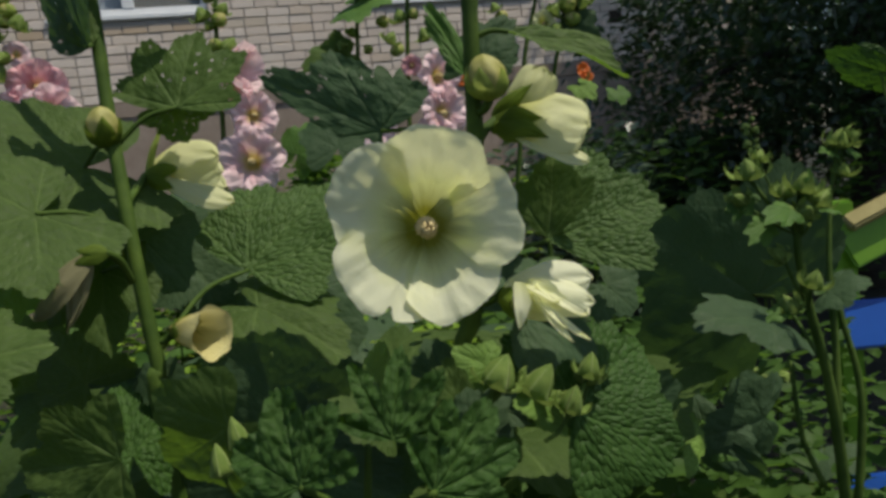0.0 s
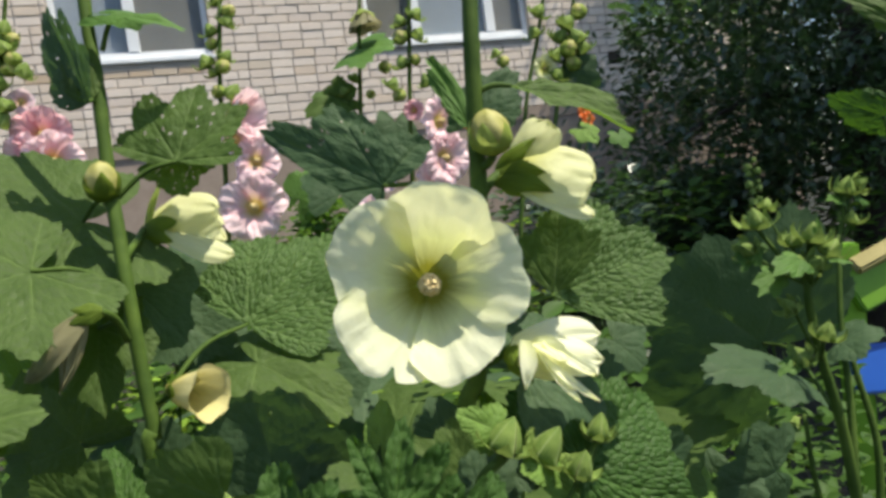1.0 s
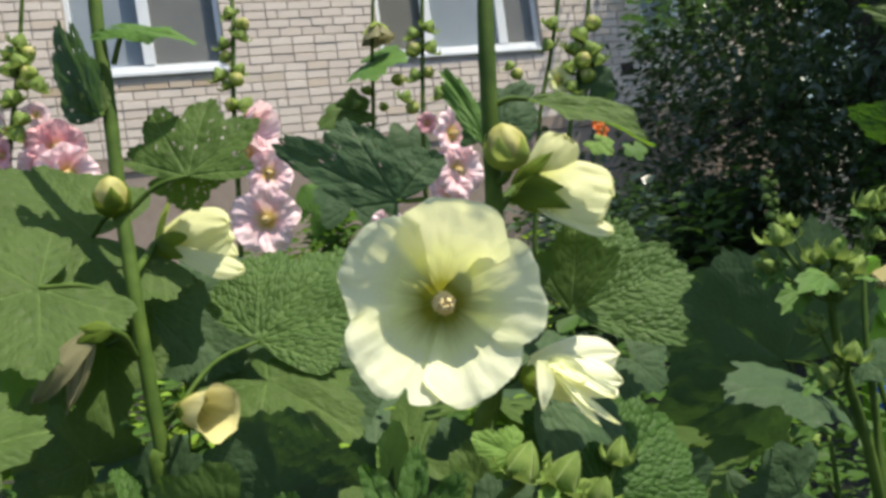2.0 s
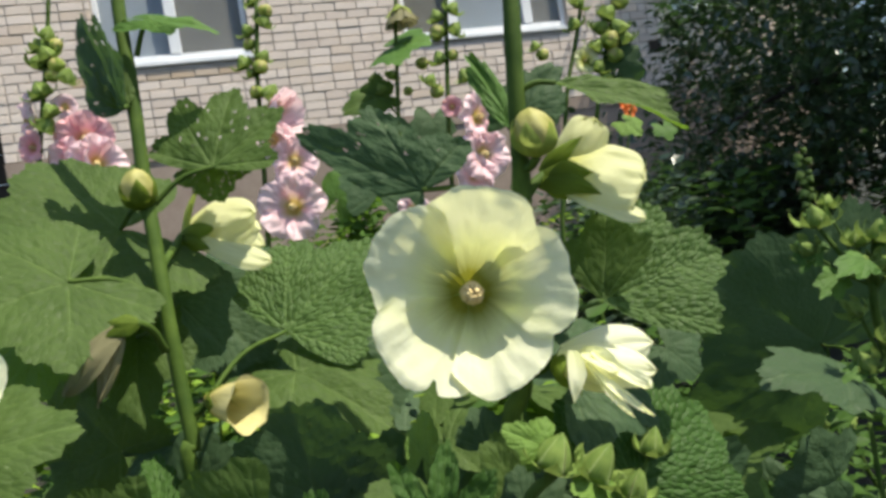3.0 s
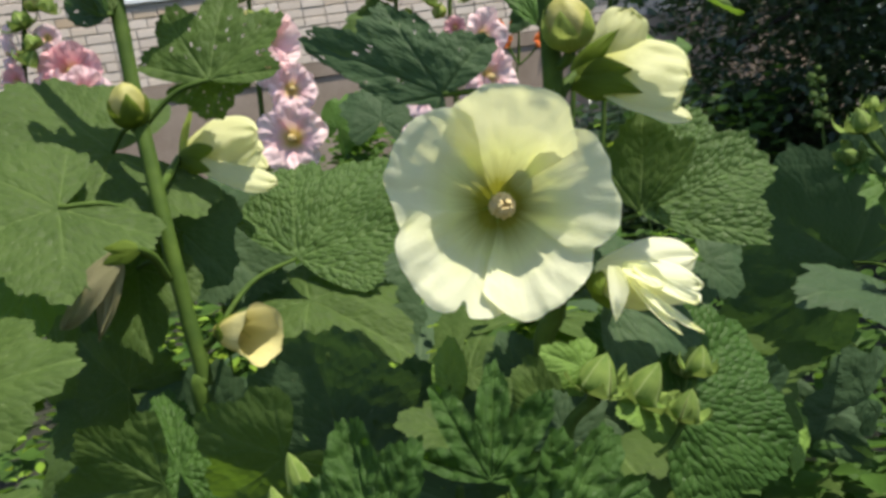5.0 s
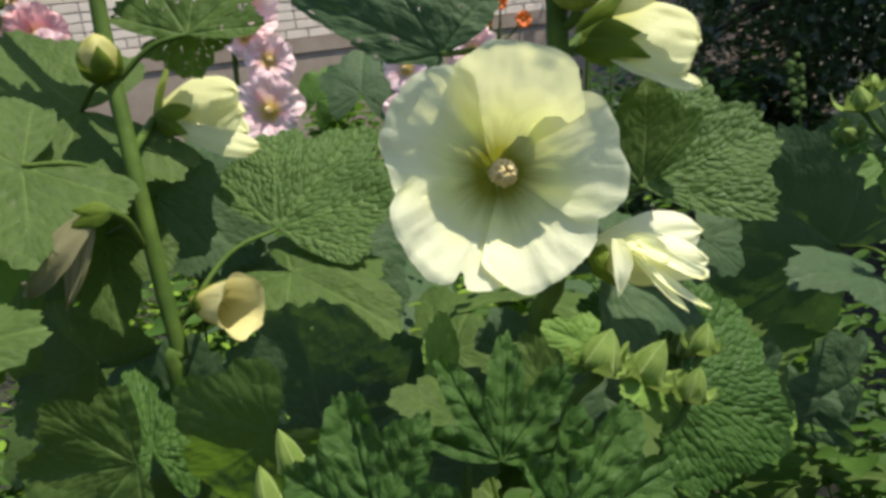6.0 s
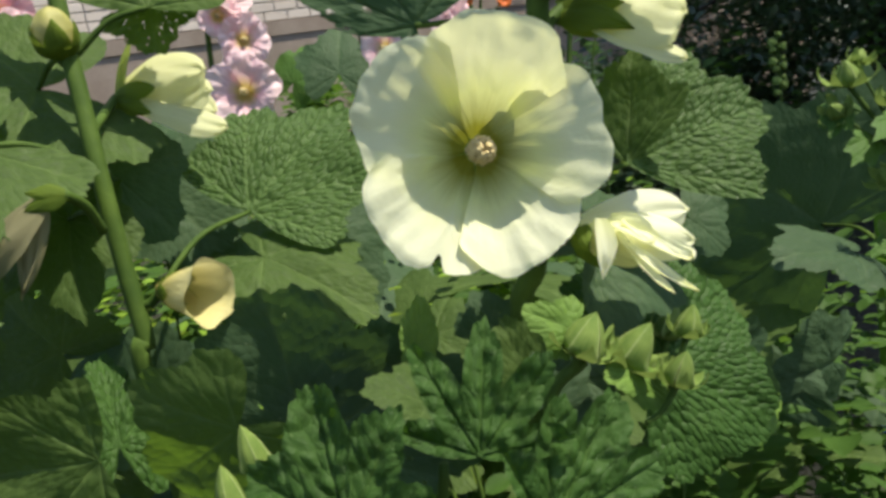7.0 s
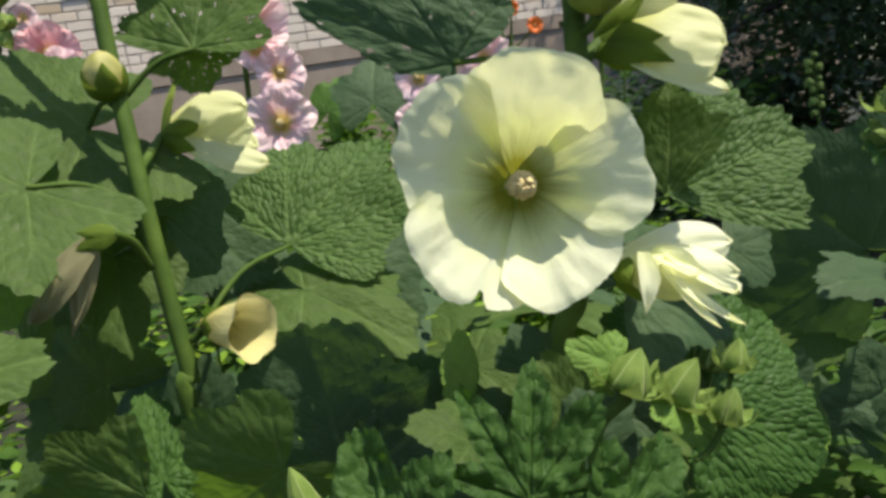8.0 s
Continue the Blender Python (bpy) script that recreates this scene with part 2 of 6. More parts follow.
def thing(name, at, label, category, group="", kind=""):
    return tagged(put(new(name), Matrix.Translation(at)), label, category, group, kind)


def finish(bm, name, material, smooth=True):
    me = bpy.data.meshes.new(name)
    for f in bm.faces:
        f.smooth = smooth
    bm.to_mesh(me)
    bm.free()
    me.materials.append(material)
    return me


def part(name, bm, material, parent, label="", m=None, smooth=True):
    me = finish(bm, name, material, smooth)
    return tagged(put(new(name, me), m or Matrix.Identity(4), parent), label)


def sheet(nu, nv, fn, closed=False):
    """A grid of points fn(u, v) -> (place, uv), u and v from 0 to 1."""
    bm = bmesh.new()
    layer = bm.loops.layers.uv.new("UVMap")
    uvs, grid = {}, []
    for i in range(nu + (0 if closed else 1)):
        row = []
        for j in range(nv + 1):
            p, uv = fn(i / nu, j / nv)
            v = bm.verts.new(p)
            uvs[v] = uv
            row.append(v)
        grid.append(row)
    n = len(grid)
    for i in range(nu):
        a, b = grid[i], grid[(i + 1) % n]
        for j in range(nv):
            f = bm.faces.new((a[j], b[j], b[j + 1], a[j + 1]))
            for l in f.loops:
                l[layer].uv = uvs[l.vert]
    return bm


def spline(points, steps):
    """Points along a smooth line through the given ones."""
    ps = [Vector(p) for p in points]
    ps = [2 * ps[0] - ps[1], *ps, 2 * ps[-1] - ps[-2]]
    out = []
    for i in range(1, len(ps) - 2):
        a, b, c, d = ps[i - 1 : i + 3]
        for s in range(steps):
            t = s / steps
            out.append(0.5 * (2 * b + (c - a) * t + (2 * a - 5 * b + 4 * c - d) * t * t + (3 * b - a - 3 * c + d) * t ** 3))
    return out + [ps[-2]]


def tube(points, r0, r1, sides=10, steps=8, knobs=0.0):
    """A tapered stalk along a smooth line, with closed ends and slight swellings."""
    line = spline(points, steps)
    bm = bmesh.new()
    rings, side = [], None
    for i, p in enumerate(line):
        way = (line[min(i + 1, len(line) - 1)] - line[max(i - 1, 0)]).normalized()
        side = (way.orthogonal() if side is None else side - way * side.dot(way)).normalized()
        other = way.cross(side)
        f = i / (len(line) - 1)
        r = (r0 + (r1 - r0) * f) * (1 + knobs * noise.noise(p * 60))
        rings.append([bm.verts.new(p + (side * math.cos(a) + other * math.sin(a)) * r) for a in (2 * math.pi * k / sides for k in range(sides))])
    for a, b in zip(rings, rings[1:]):
        for k in range(sides):
            bm.faces.new((a[k], a[(k + 1) % sides], b[(k + 1) % sides], b[k]))
    bm.faces.new(rings[0][::-1])
    bm.faces.new(rings[-1])
    return bm


def axes_at(base, forward, normal):
    """A pose at base whose y runs forward and whose z is the normal, as nearly as it can."""
    y = Vector(forward).normalized()
    z = Vector(normal)
    z = (z - y * z.dot(y)).normalized()
    x = y.cross(z)
    return Matrix.Translation(base) @ Matrix((x, y, z)).transposed().to_4x4()


def leaf_blade(seed, length, wide=1.0, lobes=5, lobing=0.22, fold=0.1, droop=0.25, wave=0.05, holes=0.0, span=150, fine=1.0, pucker=0.012, sides=(1.0, 1.0), sharp=1.7, crease=0.07, quilt=0.0055):
    """A palmate, toothed blade: the stalk joins at the origin, the midrib runs along y, the upper side is z."""
    rnd = random.Random(seed)
    nu, nv = int(150 * fine), int(16 * fine)
    gap = span * 2 / (lobes - 0.25)
    ribs = [gap * (k - (lobes - 1) / 2) for k in range(lobes)]
    size = [1 - 0.34 * (abs(a) / span) ** 1.4 + rnd.uniform(-0.05, 0.05) for a in ribs]
    ox, oy = rnd.uniform(0, 50), rnd.uniform(0, 50)
    teeth = int(span / 2.6)
    veins, net = [], []

    def at(u, v):
        deg = (u * 2 - 1) * (span + 12)
        k = min(range(lobes), key=lambda i: abs(deg - ribs[i]))
        off = (deg - ribs[k]) / gap
        grow = 0
        total = 0
        for i in range(lobes):
            w = math.exp(-(((deg - ribs[i]) / gap) ** 2) * 3)
            grow += w * size[i]
            total += w
        rim = grow / total * (1 - lobing * min(1, abs(off) * 2) ** sharp)
        swing = min(1, abs(deg) / 60)
        rim *= 1 - swing + swing * sides[0 if deg < 0 else 1]
        scallop = (deg + 3 * noise.noise((deg * 0.1, oy, 2))) * teeth / span
        rim *= 1 + 0.045 * (abs((scallop % 2) - 1) - 0.5) + 0.075 * (abs(((scallop / 3.4 + ox) % 2) - 1) ** 0.8 - 0.5) + 0.06 * noise.noise((deg * 0.06, ox, 0))
        if abs(deg) > span - 10:
            rim *= max(0.03, 1 - ((abs(deg) - span + 10) / 23) ** 1.3)
        r = rim * v ** 0.85
        a = radians(deg)
        x, y = r * math.sin(a), r * math.cos(a)
        vein = 0
        for i in range(lobes):
            da = a - radians(ribs[i])
            if abs(da) < 1.4:
                d, along = abs(r * math.sin(da)), r * math.cos(da)
                if along > 0:
                    vein = max(vein, math.exp(-((d / (0.014 - 0.008 * along)) ** 2)))
        da = a - radians(ribs[k])
        d, along = abs(r * math.sin(da)), r * math.cos(da)
        phase = (along - 0.85 * d) / 0.135
        twig = math.exp(-(((phase % 1) - 0.5) / 0.11) ** 2) * min(1, r * 2.2)
        vein = max(vein, 0.45 * twig)
        z = -pucker * 0.8 * vein + pucker * noise.noise((x * 9 + ox, y * 9, oy)) * 1.3
        z += wave * noise.noise((x * 2.3 + ox, y * 2.3 + oy, 1)) * (0.3 + r) + 0.5 * wave * math.sin(a * 4 + ox) * r ** 3
        z += crease * min(d, 0.22) * 1.2 * min(1, r * 1.6)
        z += fold * abs(x) - droop * r * r
        veins.append(vein)
        net.append(((along - 0.7 * d) * length / quilt * 1.1 + 7 * k, d * length / quilt * 1.5))
        return (x * wide * length, y * length, z * length), (x * wide * 0.5 + 0.5, y * 0.5 + 0.5)

    bm = sheet(nu, nv, at)
    tag = bm.verts.layers.float.new("vein")
    bm.verts.ensure_lookup_table()
    for v, value in zip(bm.verts, veins):
        v[tag] = value
    for key, pick in (("net_along", 0), ("net_out", 1)):
        tag = bm.verts.layers.float.new(key)
        for v, value in zip(bm.verts, net):
            v[tag] = value[pick]
    if holes:
        gone = []
        for f in bm.faces:
            c = f.calc_center_median() / length
            if noise.noise((c.x * 23 + oy, c.y * 23 + ox, 4)) > 0.62 - holes and 0.25 < c.xy.length < 0.93:
                gone.append(f)
        bmesh.ops.delete(bm, geom=gone, context="FACES")
    return bm


LEAF_NO = [0]


def leaf(plant, base, tip, normal, material=None, stalk=None, wide=1.0, label="", **shape):
    """A leaf from its stalk's joint to its tip, under its plant. stalk: where the stalk leaves the stem."""
    LEAF_NO[0] += 1
    base, tip = Vector(base), Vector(tip)
    length = (tip - base).length
    ob = part("leaf", leaf_blade(shape.pop("seed", LEAF_NO[0]), length, wide, **shape), material or GREEN, plant, label, axes_at(base, tip - base, normal))
    if stalk is not None:
        stalk = Vector(stalk)
        mid = (stalk + base) / 2 + Vector((0, 0, 0.12)) * (stalk - base).length
        part("petiole", tube([stalk, mid, base], 0.0021, 0.0015, 8, 6), STEM, ob)
    return ob


def petal_sheet(seed, radius, spread, cup, ruffle, curl, recess=0.42, fine=1.0, nick=0.0, lean=0.0):
    """One broad petal about +y, growing from the flower's throat; z is the way the flower faces."""
    rnd = random.Random(seed)
    ph, ox = rnd.uniform(0, 6), rnd.uniform(0, 40)

    def at(u, v):
        s = u * 2 - 1
        a = s * spread * (0.85 + 0.15 * min(1, v * 1.6))
        rim = 1.03 - 0.27 * abs(s) ** 3 + 0.11 * noise.noise((s * 1.8 + ox, ph, 0)) + 0.03 * noise.noise((s * 4.5 + ox, ph, 3)) + 0.012 * noise.noise((s * 21 + ox, ph, 3))
        rim -= nick * math.exp(-(((s + 0.37) / 0.06) ** 2)) * (1 + 0.5 * noise.noise((s * 40, 3, 1)))
        r = radius * (0.07 + 0.93 * v * rim)
        q = min(1.0, r / radius)
        z = -recess * radius * (1 - q) ** cup - curl * radius * max(0, q - 0.72) ** 2
        z += ruffle * radius * q ** 3 * (math.sin(s * 5 + ph) * 0.5 + 1.2 * noise.noise((s * 3 + ox, v * 2.5, 1)) + 0.3 * noise.noise((s * 9 + ox, v * 5, 7)))
        z += 0.02 * radius * q * noise.noise((s * 5 + ox, v * 5, 2))
        z += 0.055 * radius * s * q + lean * radius * q
        return (r * math.sin(a), r * math.cos(a), z), (u + ox, v)

    return sheet(int(44 * fine), int(20 * fine), at)


def stamens(seed, length, radius):
    """The column of stamens, crowded with pollen grains to its rounded top."""
    rnd = random.Random(seed)
    bm = tube([(0, 0, -length * 0.6), (0, 0, 0), (0, 0.001, length * 0.55)], radius * 0.45, radius * 0.55, 10, 4)
    for _ in range(150):
        h = rnd.uniform(0, 1)
        a = rnd.uniform(0, 6.283)
        r = radius * math.sqrt(max(0.0, 1 - max(0.0, h - 0.35) ** 2 / 0.4225)) * rnd.uniform(0.8, 1.0)
        spot = Matrix.Translation((r * math.cos(a), r * math.sin(a), length * (h * 0.78)))
        bmesh.ops.create_icosphere(bm, subdivisions=1, radius=radius * rnd.uniform(0.17, 0.26), matrix=spot)
    return bm


def sepals(radius, count=5, length=1.0, open_=0.5, seed=0):
    """A calyx of pointed sepals round a cup; z is the way the flower faces."""
    bm = bmesh.new()
    rnd = random.Random(seed)
    for k in range(count):
        turn = Matrix.Rotation(2 * math.pi * k / count + rnd.uniform(-0.1, 0.1), 3, "Z")
        rows = []
        for j in range(9):
            v = j / 8
            w = radius * (0.75 * math.cos(min(1, v * 1.02) * 1.5) ** 0.8 + 0.02) * (0.6 + v)
            r = radius * (0.15 + math.sin(min(1, v * 1.7) * 1.57) * 0.85) + radius * open_ * max(0, v - 0.4)
            z = length * radius * (v * 1.9 - 0.9)
            rows.append([bm.verts.new(turn @ Vector((w * s, r - abs(s) ** 2 * 0.25 * radius, z))) for s in (-1, -0.5, 0, 0.5, 1)])
        for a, b in zip(rows, rows[1:]):
            for i in range(4):
                bm.faces.new((a[i], a[i + 1], b[i + 1], b[i]))
    return bm


def flower(plant, at, face, up, radius, material, seed=0, spread=0.86, cup=1.7, ruffle=0.07, curl=0.9, recess=0.42, fine=1.0, stalk=None, label="", calyx=True, name="flower", nick=0.0, grow=(1, 1, 1, 1, 1), leans=(0, 0, 0, 0, 0), stamen=True):
    """An open hollyhock flower: five broad overlapping petals, the stamens and the calyx."""
    m = axes_at(at, up, face)
    ob = tagged(put(new(name), m, plant), label)
    for k in range(5):
        turn = Matrix.Rotation(2 * math.pi * k / 5, 4, "Z") @ Matrix.Rotation(0.05, 4, "X")
        part("petal", petal_sheet(seed * 9 + k, radius * grow[k], spread, cup, ruffle, curl, recess, fine, nick if k == 2 else 0, leans[k]), material, ob, m=m @ turn)
    if stamen:
        part("stamen_column", stamens(seed, radius * 0.40, radius * 0.112), POLLEN, ob, "cream pollen-covered column", m @ Matrix.Translation((0, 0, -recess * radius * 0.62)))
    if calyx:
        part("calyx", sepals(radius * 0.24, seed=seed, open_=0.5), CALYX, ob, "pale green pointed sepals", m @ Matrix.Translation((0, 0, -recess * radius * 1.0 - radius * 0.26)))
    if stalk is not None:
        back = m @ Vector((0, 0, -radius * (recess + 0.2)))
        part("pedicel", tube([stalk, (Vector(stalk) + back) / 2 + Vector((0, 0, -0.004)), back], 0.003, 0.0026, 8, 6), STEM, ob)
    return ob


def bud(plant, at, way, radius, seed=0, tip=True, stalk=None, label="", long=1.25, bracts=0.0, green=None):
    """A closed bud. tip: a swollen one, whose folded petals show above the sepals; else a pleated, pointed one with keeled seams."""
    way = Vector(way).normalized()
    m = axes_at(at, way.orthogonal(), way)
    rnd = random.Random(seed)
    ph = rnd.uniform(0, 6)
    bend = Vector((rnd.uniform(-0.25, 0.25), rnd.uniform(-0.25, 0.25), 0)) * radius

    def skin(a, v, out):
        if tip:
            round_ = math.sin(math.pi * min(1, v ** 0.72)) ** 0.7 if v < 0.4 else max(0.0, 1 - ((v - 0.4) / 0.6) ** 2.3) ** 0.62
        else:
            round_ = math.sin(min(1, v / 0.24) * 1.5708) ** 0.6 if v < 0.24 else (1 - ((v - 0.24) / 0.76) ** 1.9) ** 0.95
        r = radius * (round_ * out + 0.02) * (1 + 0.07 * noise.noise((math.cos(a) * 2, math.sin(a) * 2, v * 3 + ph)))
        return Vector((r * math.cos(a), r * math.sin(a), radius * long * (v * 2 - 1))) + bend * v * v

    def core(u, v):
        a = u * 6.2832
        return skin(a, v, (1 + 0.10 * math.sin(5 * a + v * 6) * v + 0.10 * noise.noise((a * 2.2, v * 6, ph)) * v if tip else 0.9)), (u, v)

    ob = part("bud", sheet(25, 16, core, True), BUDTIP if tip else CALYX, plant, label, m)
    for k in range(5):
        a0 = ph + k * 1.2566 + rnd.uniform(-0.06, 0.06)
        end = (rnd.uniform(0.68, 0.82) if green else rnd.uniform(0.72, 0.88)) if tip else 1.0

        def sepal(u, v, a0=a0, end=end):
            s = u * 2 - 1
            if tip:
                return skin(a0 + s * (0.72 * (1 - v ** 1.9) + 0.03), 0.01 + v * end, 1.05 + 0.05 * (1 - s * s) + 0.10 * v ** 4), (u * 0.4, v)
            keel = abs(s) ** 5 * (0.12 + 0.30 * math.exp(-(((v - 0.16) / 0.14) ** 2)))
            return skin(a0 + s * 0.635, 0.01 + v * 0.99, 0.97 + 0.07 * (1 - s * s) + keel), (abs(s), v)

        part("sepal", sheet(8, 10, sepal), (green or CALYX) if tip else PLEAT, ob, m=m)
    if bracts:
        for k in range(6):
            a0 = ph + k * 1.047 + rnd.uniform(-0.2, 0.2)
            ln, lift = rnd.uniform(0.55, 0.95) * bracts, rnd.uniform(0.3, 1.3)

            def bract(u, v, a0=a0, ln=ln, lift=lift):
                s = u * 2 - 1
                return skin(a0 + s * 0.5 * (1 - v ** 1.2), 0.02 + v * min(ln * 0.6, 0.62), 1.12 + lift * v * bracts + 0.15 * abs(s)) + Vector((0, 0, radius * 0.3 * v * v * bracts * ln)), (u * 0.3 + 0.3, v * 0.3 + 0.3)

            part("bract", sheet(4, 6, bract), PLEAT, ob, m=m)
    if stalk is not None:
        back = m @ Vector((0, 0, -radius * long * 0.97))
        part("pedicel", tube([stalk, (Vector(stalk) + back) / 2 + Vector((0, 0, -0.003)), back], radius * 0.2, radius * 0.26, 8, 5), STEM, ob)
    return ob


def trumpet(plant, base, way, up, length, radius, material, seed=0, stalk=None, label=""):
    """A flower just opening: the petals still rolled into a tube that flares to a wavy rim, with sepals at its foot."""
    m = axes_at(base, up, way)
    ob = tagged(put(new("half_open_flower"), m, plant), label)

    def at(u, v):
        a = u * 6.2832
        lip = 1 + 0.10 * math.cos(2 * a + seed) + 0.10 * noise.noise((math.cos(a) * 1.6, math.sin(a) * 1.6, seed))
        r = radius * (0.26 + 0.50 * math.sin(min(1, v * 1.6) * 1.5708) + 0.32 * lip * max(0, v - 0.45) ** 1.4 / 0.433)
        r *= 1 + 0.04 * math.sin(5 * a + 4 * v)
        z = length * v * (1 + 0.09 * v * noise.noise((math.cos(a) * 1.3, math.sin(a) * 1.3, seed + 5))) - 0.22 * length * max(0, v - 0.82) * 3
        return (r * math.cos(a), r * math.sin(a), z), (u * 4 if u < 0.5 else 4 - u * 4, 0.25 + 0.75 * v ** 1.2)

    part("corolla", sheet(48, 26, at, True), material, ob, m=m)
    for k in range(5):
        a = 1.2566 * k + seed
        foot = Vector((math.cos(a), math.sin(a), 0)) * radius * 0.2
        end = Vector((math.cos(a), math.sin(a), 0)) * radius * 0.72 + Vector((0, 0, length * 0.42))
        blade(ob, "sepal", m @ foot, m @ end, m.to_3x3() @ Vector((math.cos(a), math.sin(a), -0.3)), radius * 0.75, DEEP, peak=0.4, foot=0.6, blunt=1.2, cup=-0.4, bow=0.08, seed=seed + k, label="olive-green sepal")
    if stalk is not None:
        part("pedicel", tube([stalk, (Vector(stalk) + Vector(base)) / 2 + Vector((0, 0, -0.003)), m @ Vector((0, 0, 0.002))], 0.0026, 0.0028, 8, 6), STEM, ob)
    return ob


def blade(parent, name, root, tip, normal, width, material, peak=0.65, foot=0.3, blunt=2.0, cup=0.0, bow=0.0, curl=0.0, ruffle=0.03, seed=0, start=0.3, label=""):
    """One petal or sepal from root to tip. foot: its width at the root; blunt: how square its end is; cup, bow and curl bend it towards its normal."""
    root, tip = Vector(root), Vector(tip)
    span = (tip - root).length
    rnd = random.Random(seed * 7 + 1)
    ox = rnd.uniform(0, 40)

    def at(u, v):
        s = u * 2 - 1
        if v < peak:
            w = foot + (1 - foot) * math.sin(v / peak * 1.5708)
        else:
            w = max(0.0, 1 - ((v - peak) / (1 - peak)) ** blunt) ** (1 / blunt)
        half = width / 2 * max(w, 0.03) * (1 + 0.10 * noise.noise((v * 4, ox, s * 0.6)))
        y = span * v * (1 + 0.05 * noise.noise((s * 3, ox, 2)) * v)
        z = cup * half * s * s + bow * span * math.sin(math.pi * v) + curl * span * v ** 3
        z += ruffle * span * (0.2 + v * v) * (noise.noise((s * 2.2 + ox, v * 2.6, 0)) + 0.4 * noise.noise((s * 6 + ox, v * 3, 4)))
        return (half * s, y, z), (u + ox, start + (1 - start) * v)

    return part(name, sheet(20, 22, at), material, parent, label, axes_at(root, tip - root, normal))


def furled(plant, at, way, up, length, radius, material, seed=0, cup_size=0.46, flare=0.5, twist=0.5, stalk=None, label="", calyx=True, name="half_open_flower", sag=0.0, cut=0.0, wob=0.10, cone=0.0, sepal=0.5):
    """A half-open flower: overlapping petals wrapped into a slanting bell. z of its pose is the way it opens."""
    m = axes_at(at, up, way)
    ob = tagged(put(new(name), m, plant), label)
    rnd = random.Random(seed)

    def girth(v):
        return radius * (0.16 + 0.75 * ((1 - cone) * math.sin(min(1, v * 1.25) * 1.57) + cone * v ** 0.9) + flare * max(0, v - 0.45) ** 1.5)

    for k in range(5):
        ox, ph = rnd.uniform(0, 40), rnd.uniform(0, 6)
        a0 = 2 * math.pi * k / 5

        def at_uv(u, v, a0=a0, ox=ox, ph=ph, k=k):
            s = u * 2 - 1
            a = a0 + s * (0.95 - 0.1 * v) + twist * v
            r = girth(v) * (1 - 0.06 * k / 5 + 0.08 * s)
            r *= 1 + wob * noise.noise((s * 3 + ox, v * 2.5, 0)) * (0.4 + v)
            top = 1 - 0.16 * abs(s) ** 2.2 + wob * noise.noise((s * 3 + ox, 1, ph)) + cut * math.cos(a)
            return (r * math.cos(a), r * math.sin(a) - sag * length * v * v, length * v * top), (u + ox, v)

        part("petal", sheet(26, 16, at_uv), material, ob, m=m)
    if calyx:
        for k in range(5):
            a0 = rnd.uniform(-0.15, 0.15) + 1.2566 * (k + 0.5) + twist * 0.2
            ln = sepal * rnd.uniform(0.85, 1.15)

            def cover(u, v, a0=a0, ln=ln):
                s = u * 2 - 1
                w = 0.72 * (1 - v ** 2.2) + 0.02
                r = girth(v * ln) * (1.08 + 0.05 * (1 - s * s) + 0.25 * v ** 3)
                return (r * math.cos(a0 + s * w), r * math.sin(a0 + s * w), length * (v * ln - 0.04)), (u * 0.4, v)

            part("sepal", sheet(8, 10, cover), CALYX, ob, "green pointed sepal", m)
    if stalk is not None:
        back = m @ Vector((0, 0, -length * 0.1))
        part("pedicel", tube([stalk, (Vector(stalk) + back) / 2 + Vector((0, 0, -0.004)), back], 0.0028, 0.0024, 8, 6), STEM, ob)
    return ob


# ---- ground, house, fence ----
def box(bm, x0, x1, y0, y1, z0, z1, bevel=0.0):
    r = bmesh.ops.create_cube(bm, size=1, matrix=Matrix.Translation(((x0 + x1) / 2, (y0 + y1) / 2, (z0 + z1) / 2)) @ Matrix.Diagonal((x1 - x0, y1 - y0, z1 - z0, 1)))
    if bevel:
        edges = list({e for v in r["verts"] for e in v.link_edges})
        bmesh.ops.bevel(bm, geom=edges, offset=bevel, segments=2, affect="EDGES")
    return bm


def ground_at(x, y):
    return 0.03 * noise.noise((x * 0.7, y * 0.7, 0)) + 0.015 * noise.noise((x * 4, y * 4, 2)) - 0.03


def ground_sheet():
    def at(u, v):
        x, y = ((abs(t * 2 - 1) ** 3) * (1 if t > 0.5 else -1) * 400 for t in (u, v))
        return (x, y + 3, ground_at(x, y) if abs(x) < 30 and abs(y) < 30 else -0.03), (u, v)

    return sheet(120, 120, at)


ground = tagged(put(new("ground", finish(ground_sheet(), "ground", SOIL)), Matrix.Identity(4)), "dark garden soil under the plants", "ground", kind="structure")

HOUSE = Matrix.Translation((-3.998, 6.697, 0)) @ Matrix.Rotation(0.37, 4, "Z")  # x along the wall, -y towards the garden
BOTTOM, COURSE, UNIT, JOINT = 2.05, 0.092, 0.23, 0.013
LEFT, RIGHT, TOP = -0.76, 9.0, 5.6
OPENINGS = [(0.22, 1.66, 2.88, 4.3), (3.30, 5.24, 2.88, 4.3), (6.62, 8.1, 2.95, 4.3)]
wall = tagged(put(new("wall_north"), HOUSE), "house wall of pale beige silicate bricks", "wall", kind="structure")


def slabs(bm, y0, y1, z0, z1):
    """The wall's body round its openings."""
    xs = [LEFT + 0.004] + [x for a, b, _, _ in OPENINGS for x in (a, b)] + [RIGHT]
    for i in range(0, len(xs), 2):
        box(bm, xs[i], xs[i + 1], y0, y1, z0, z1)
    for a, b, lo, hi in OPENINGS:
        box(bm, a, b, y0, y1, z0, lo - 0.05)
        box(bm, a, b, y0, y1, hi, z1)
    return bm


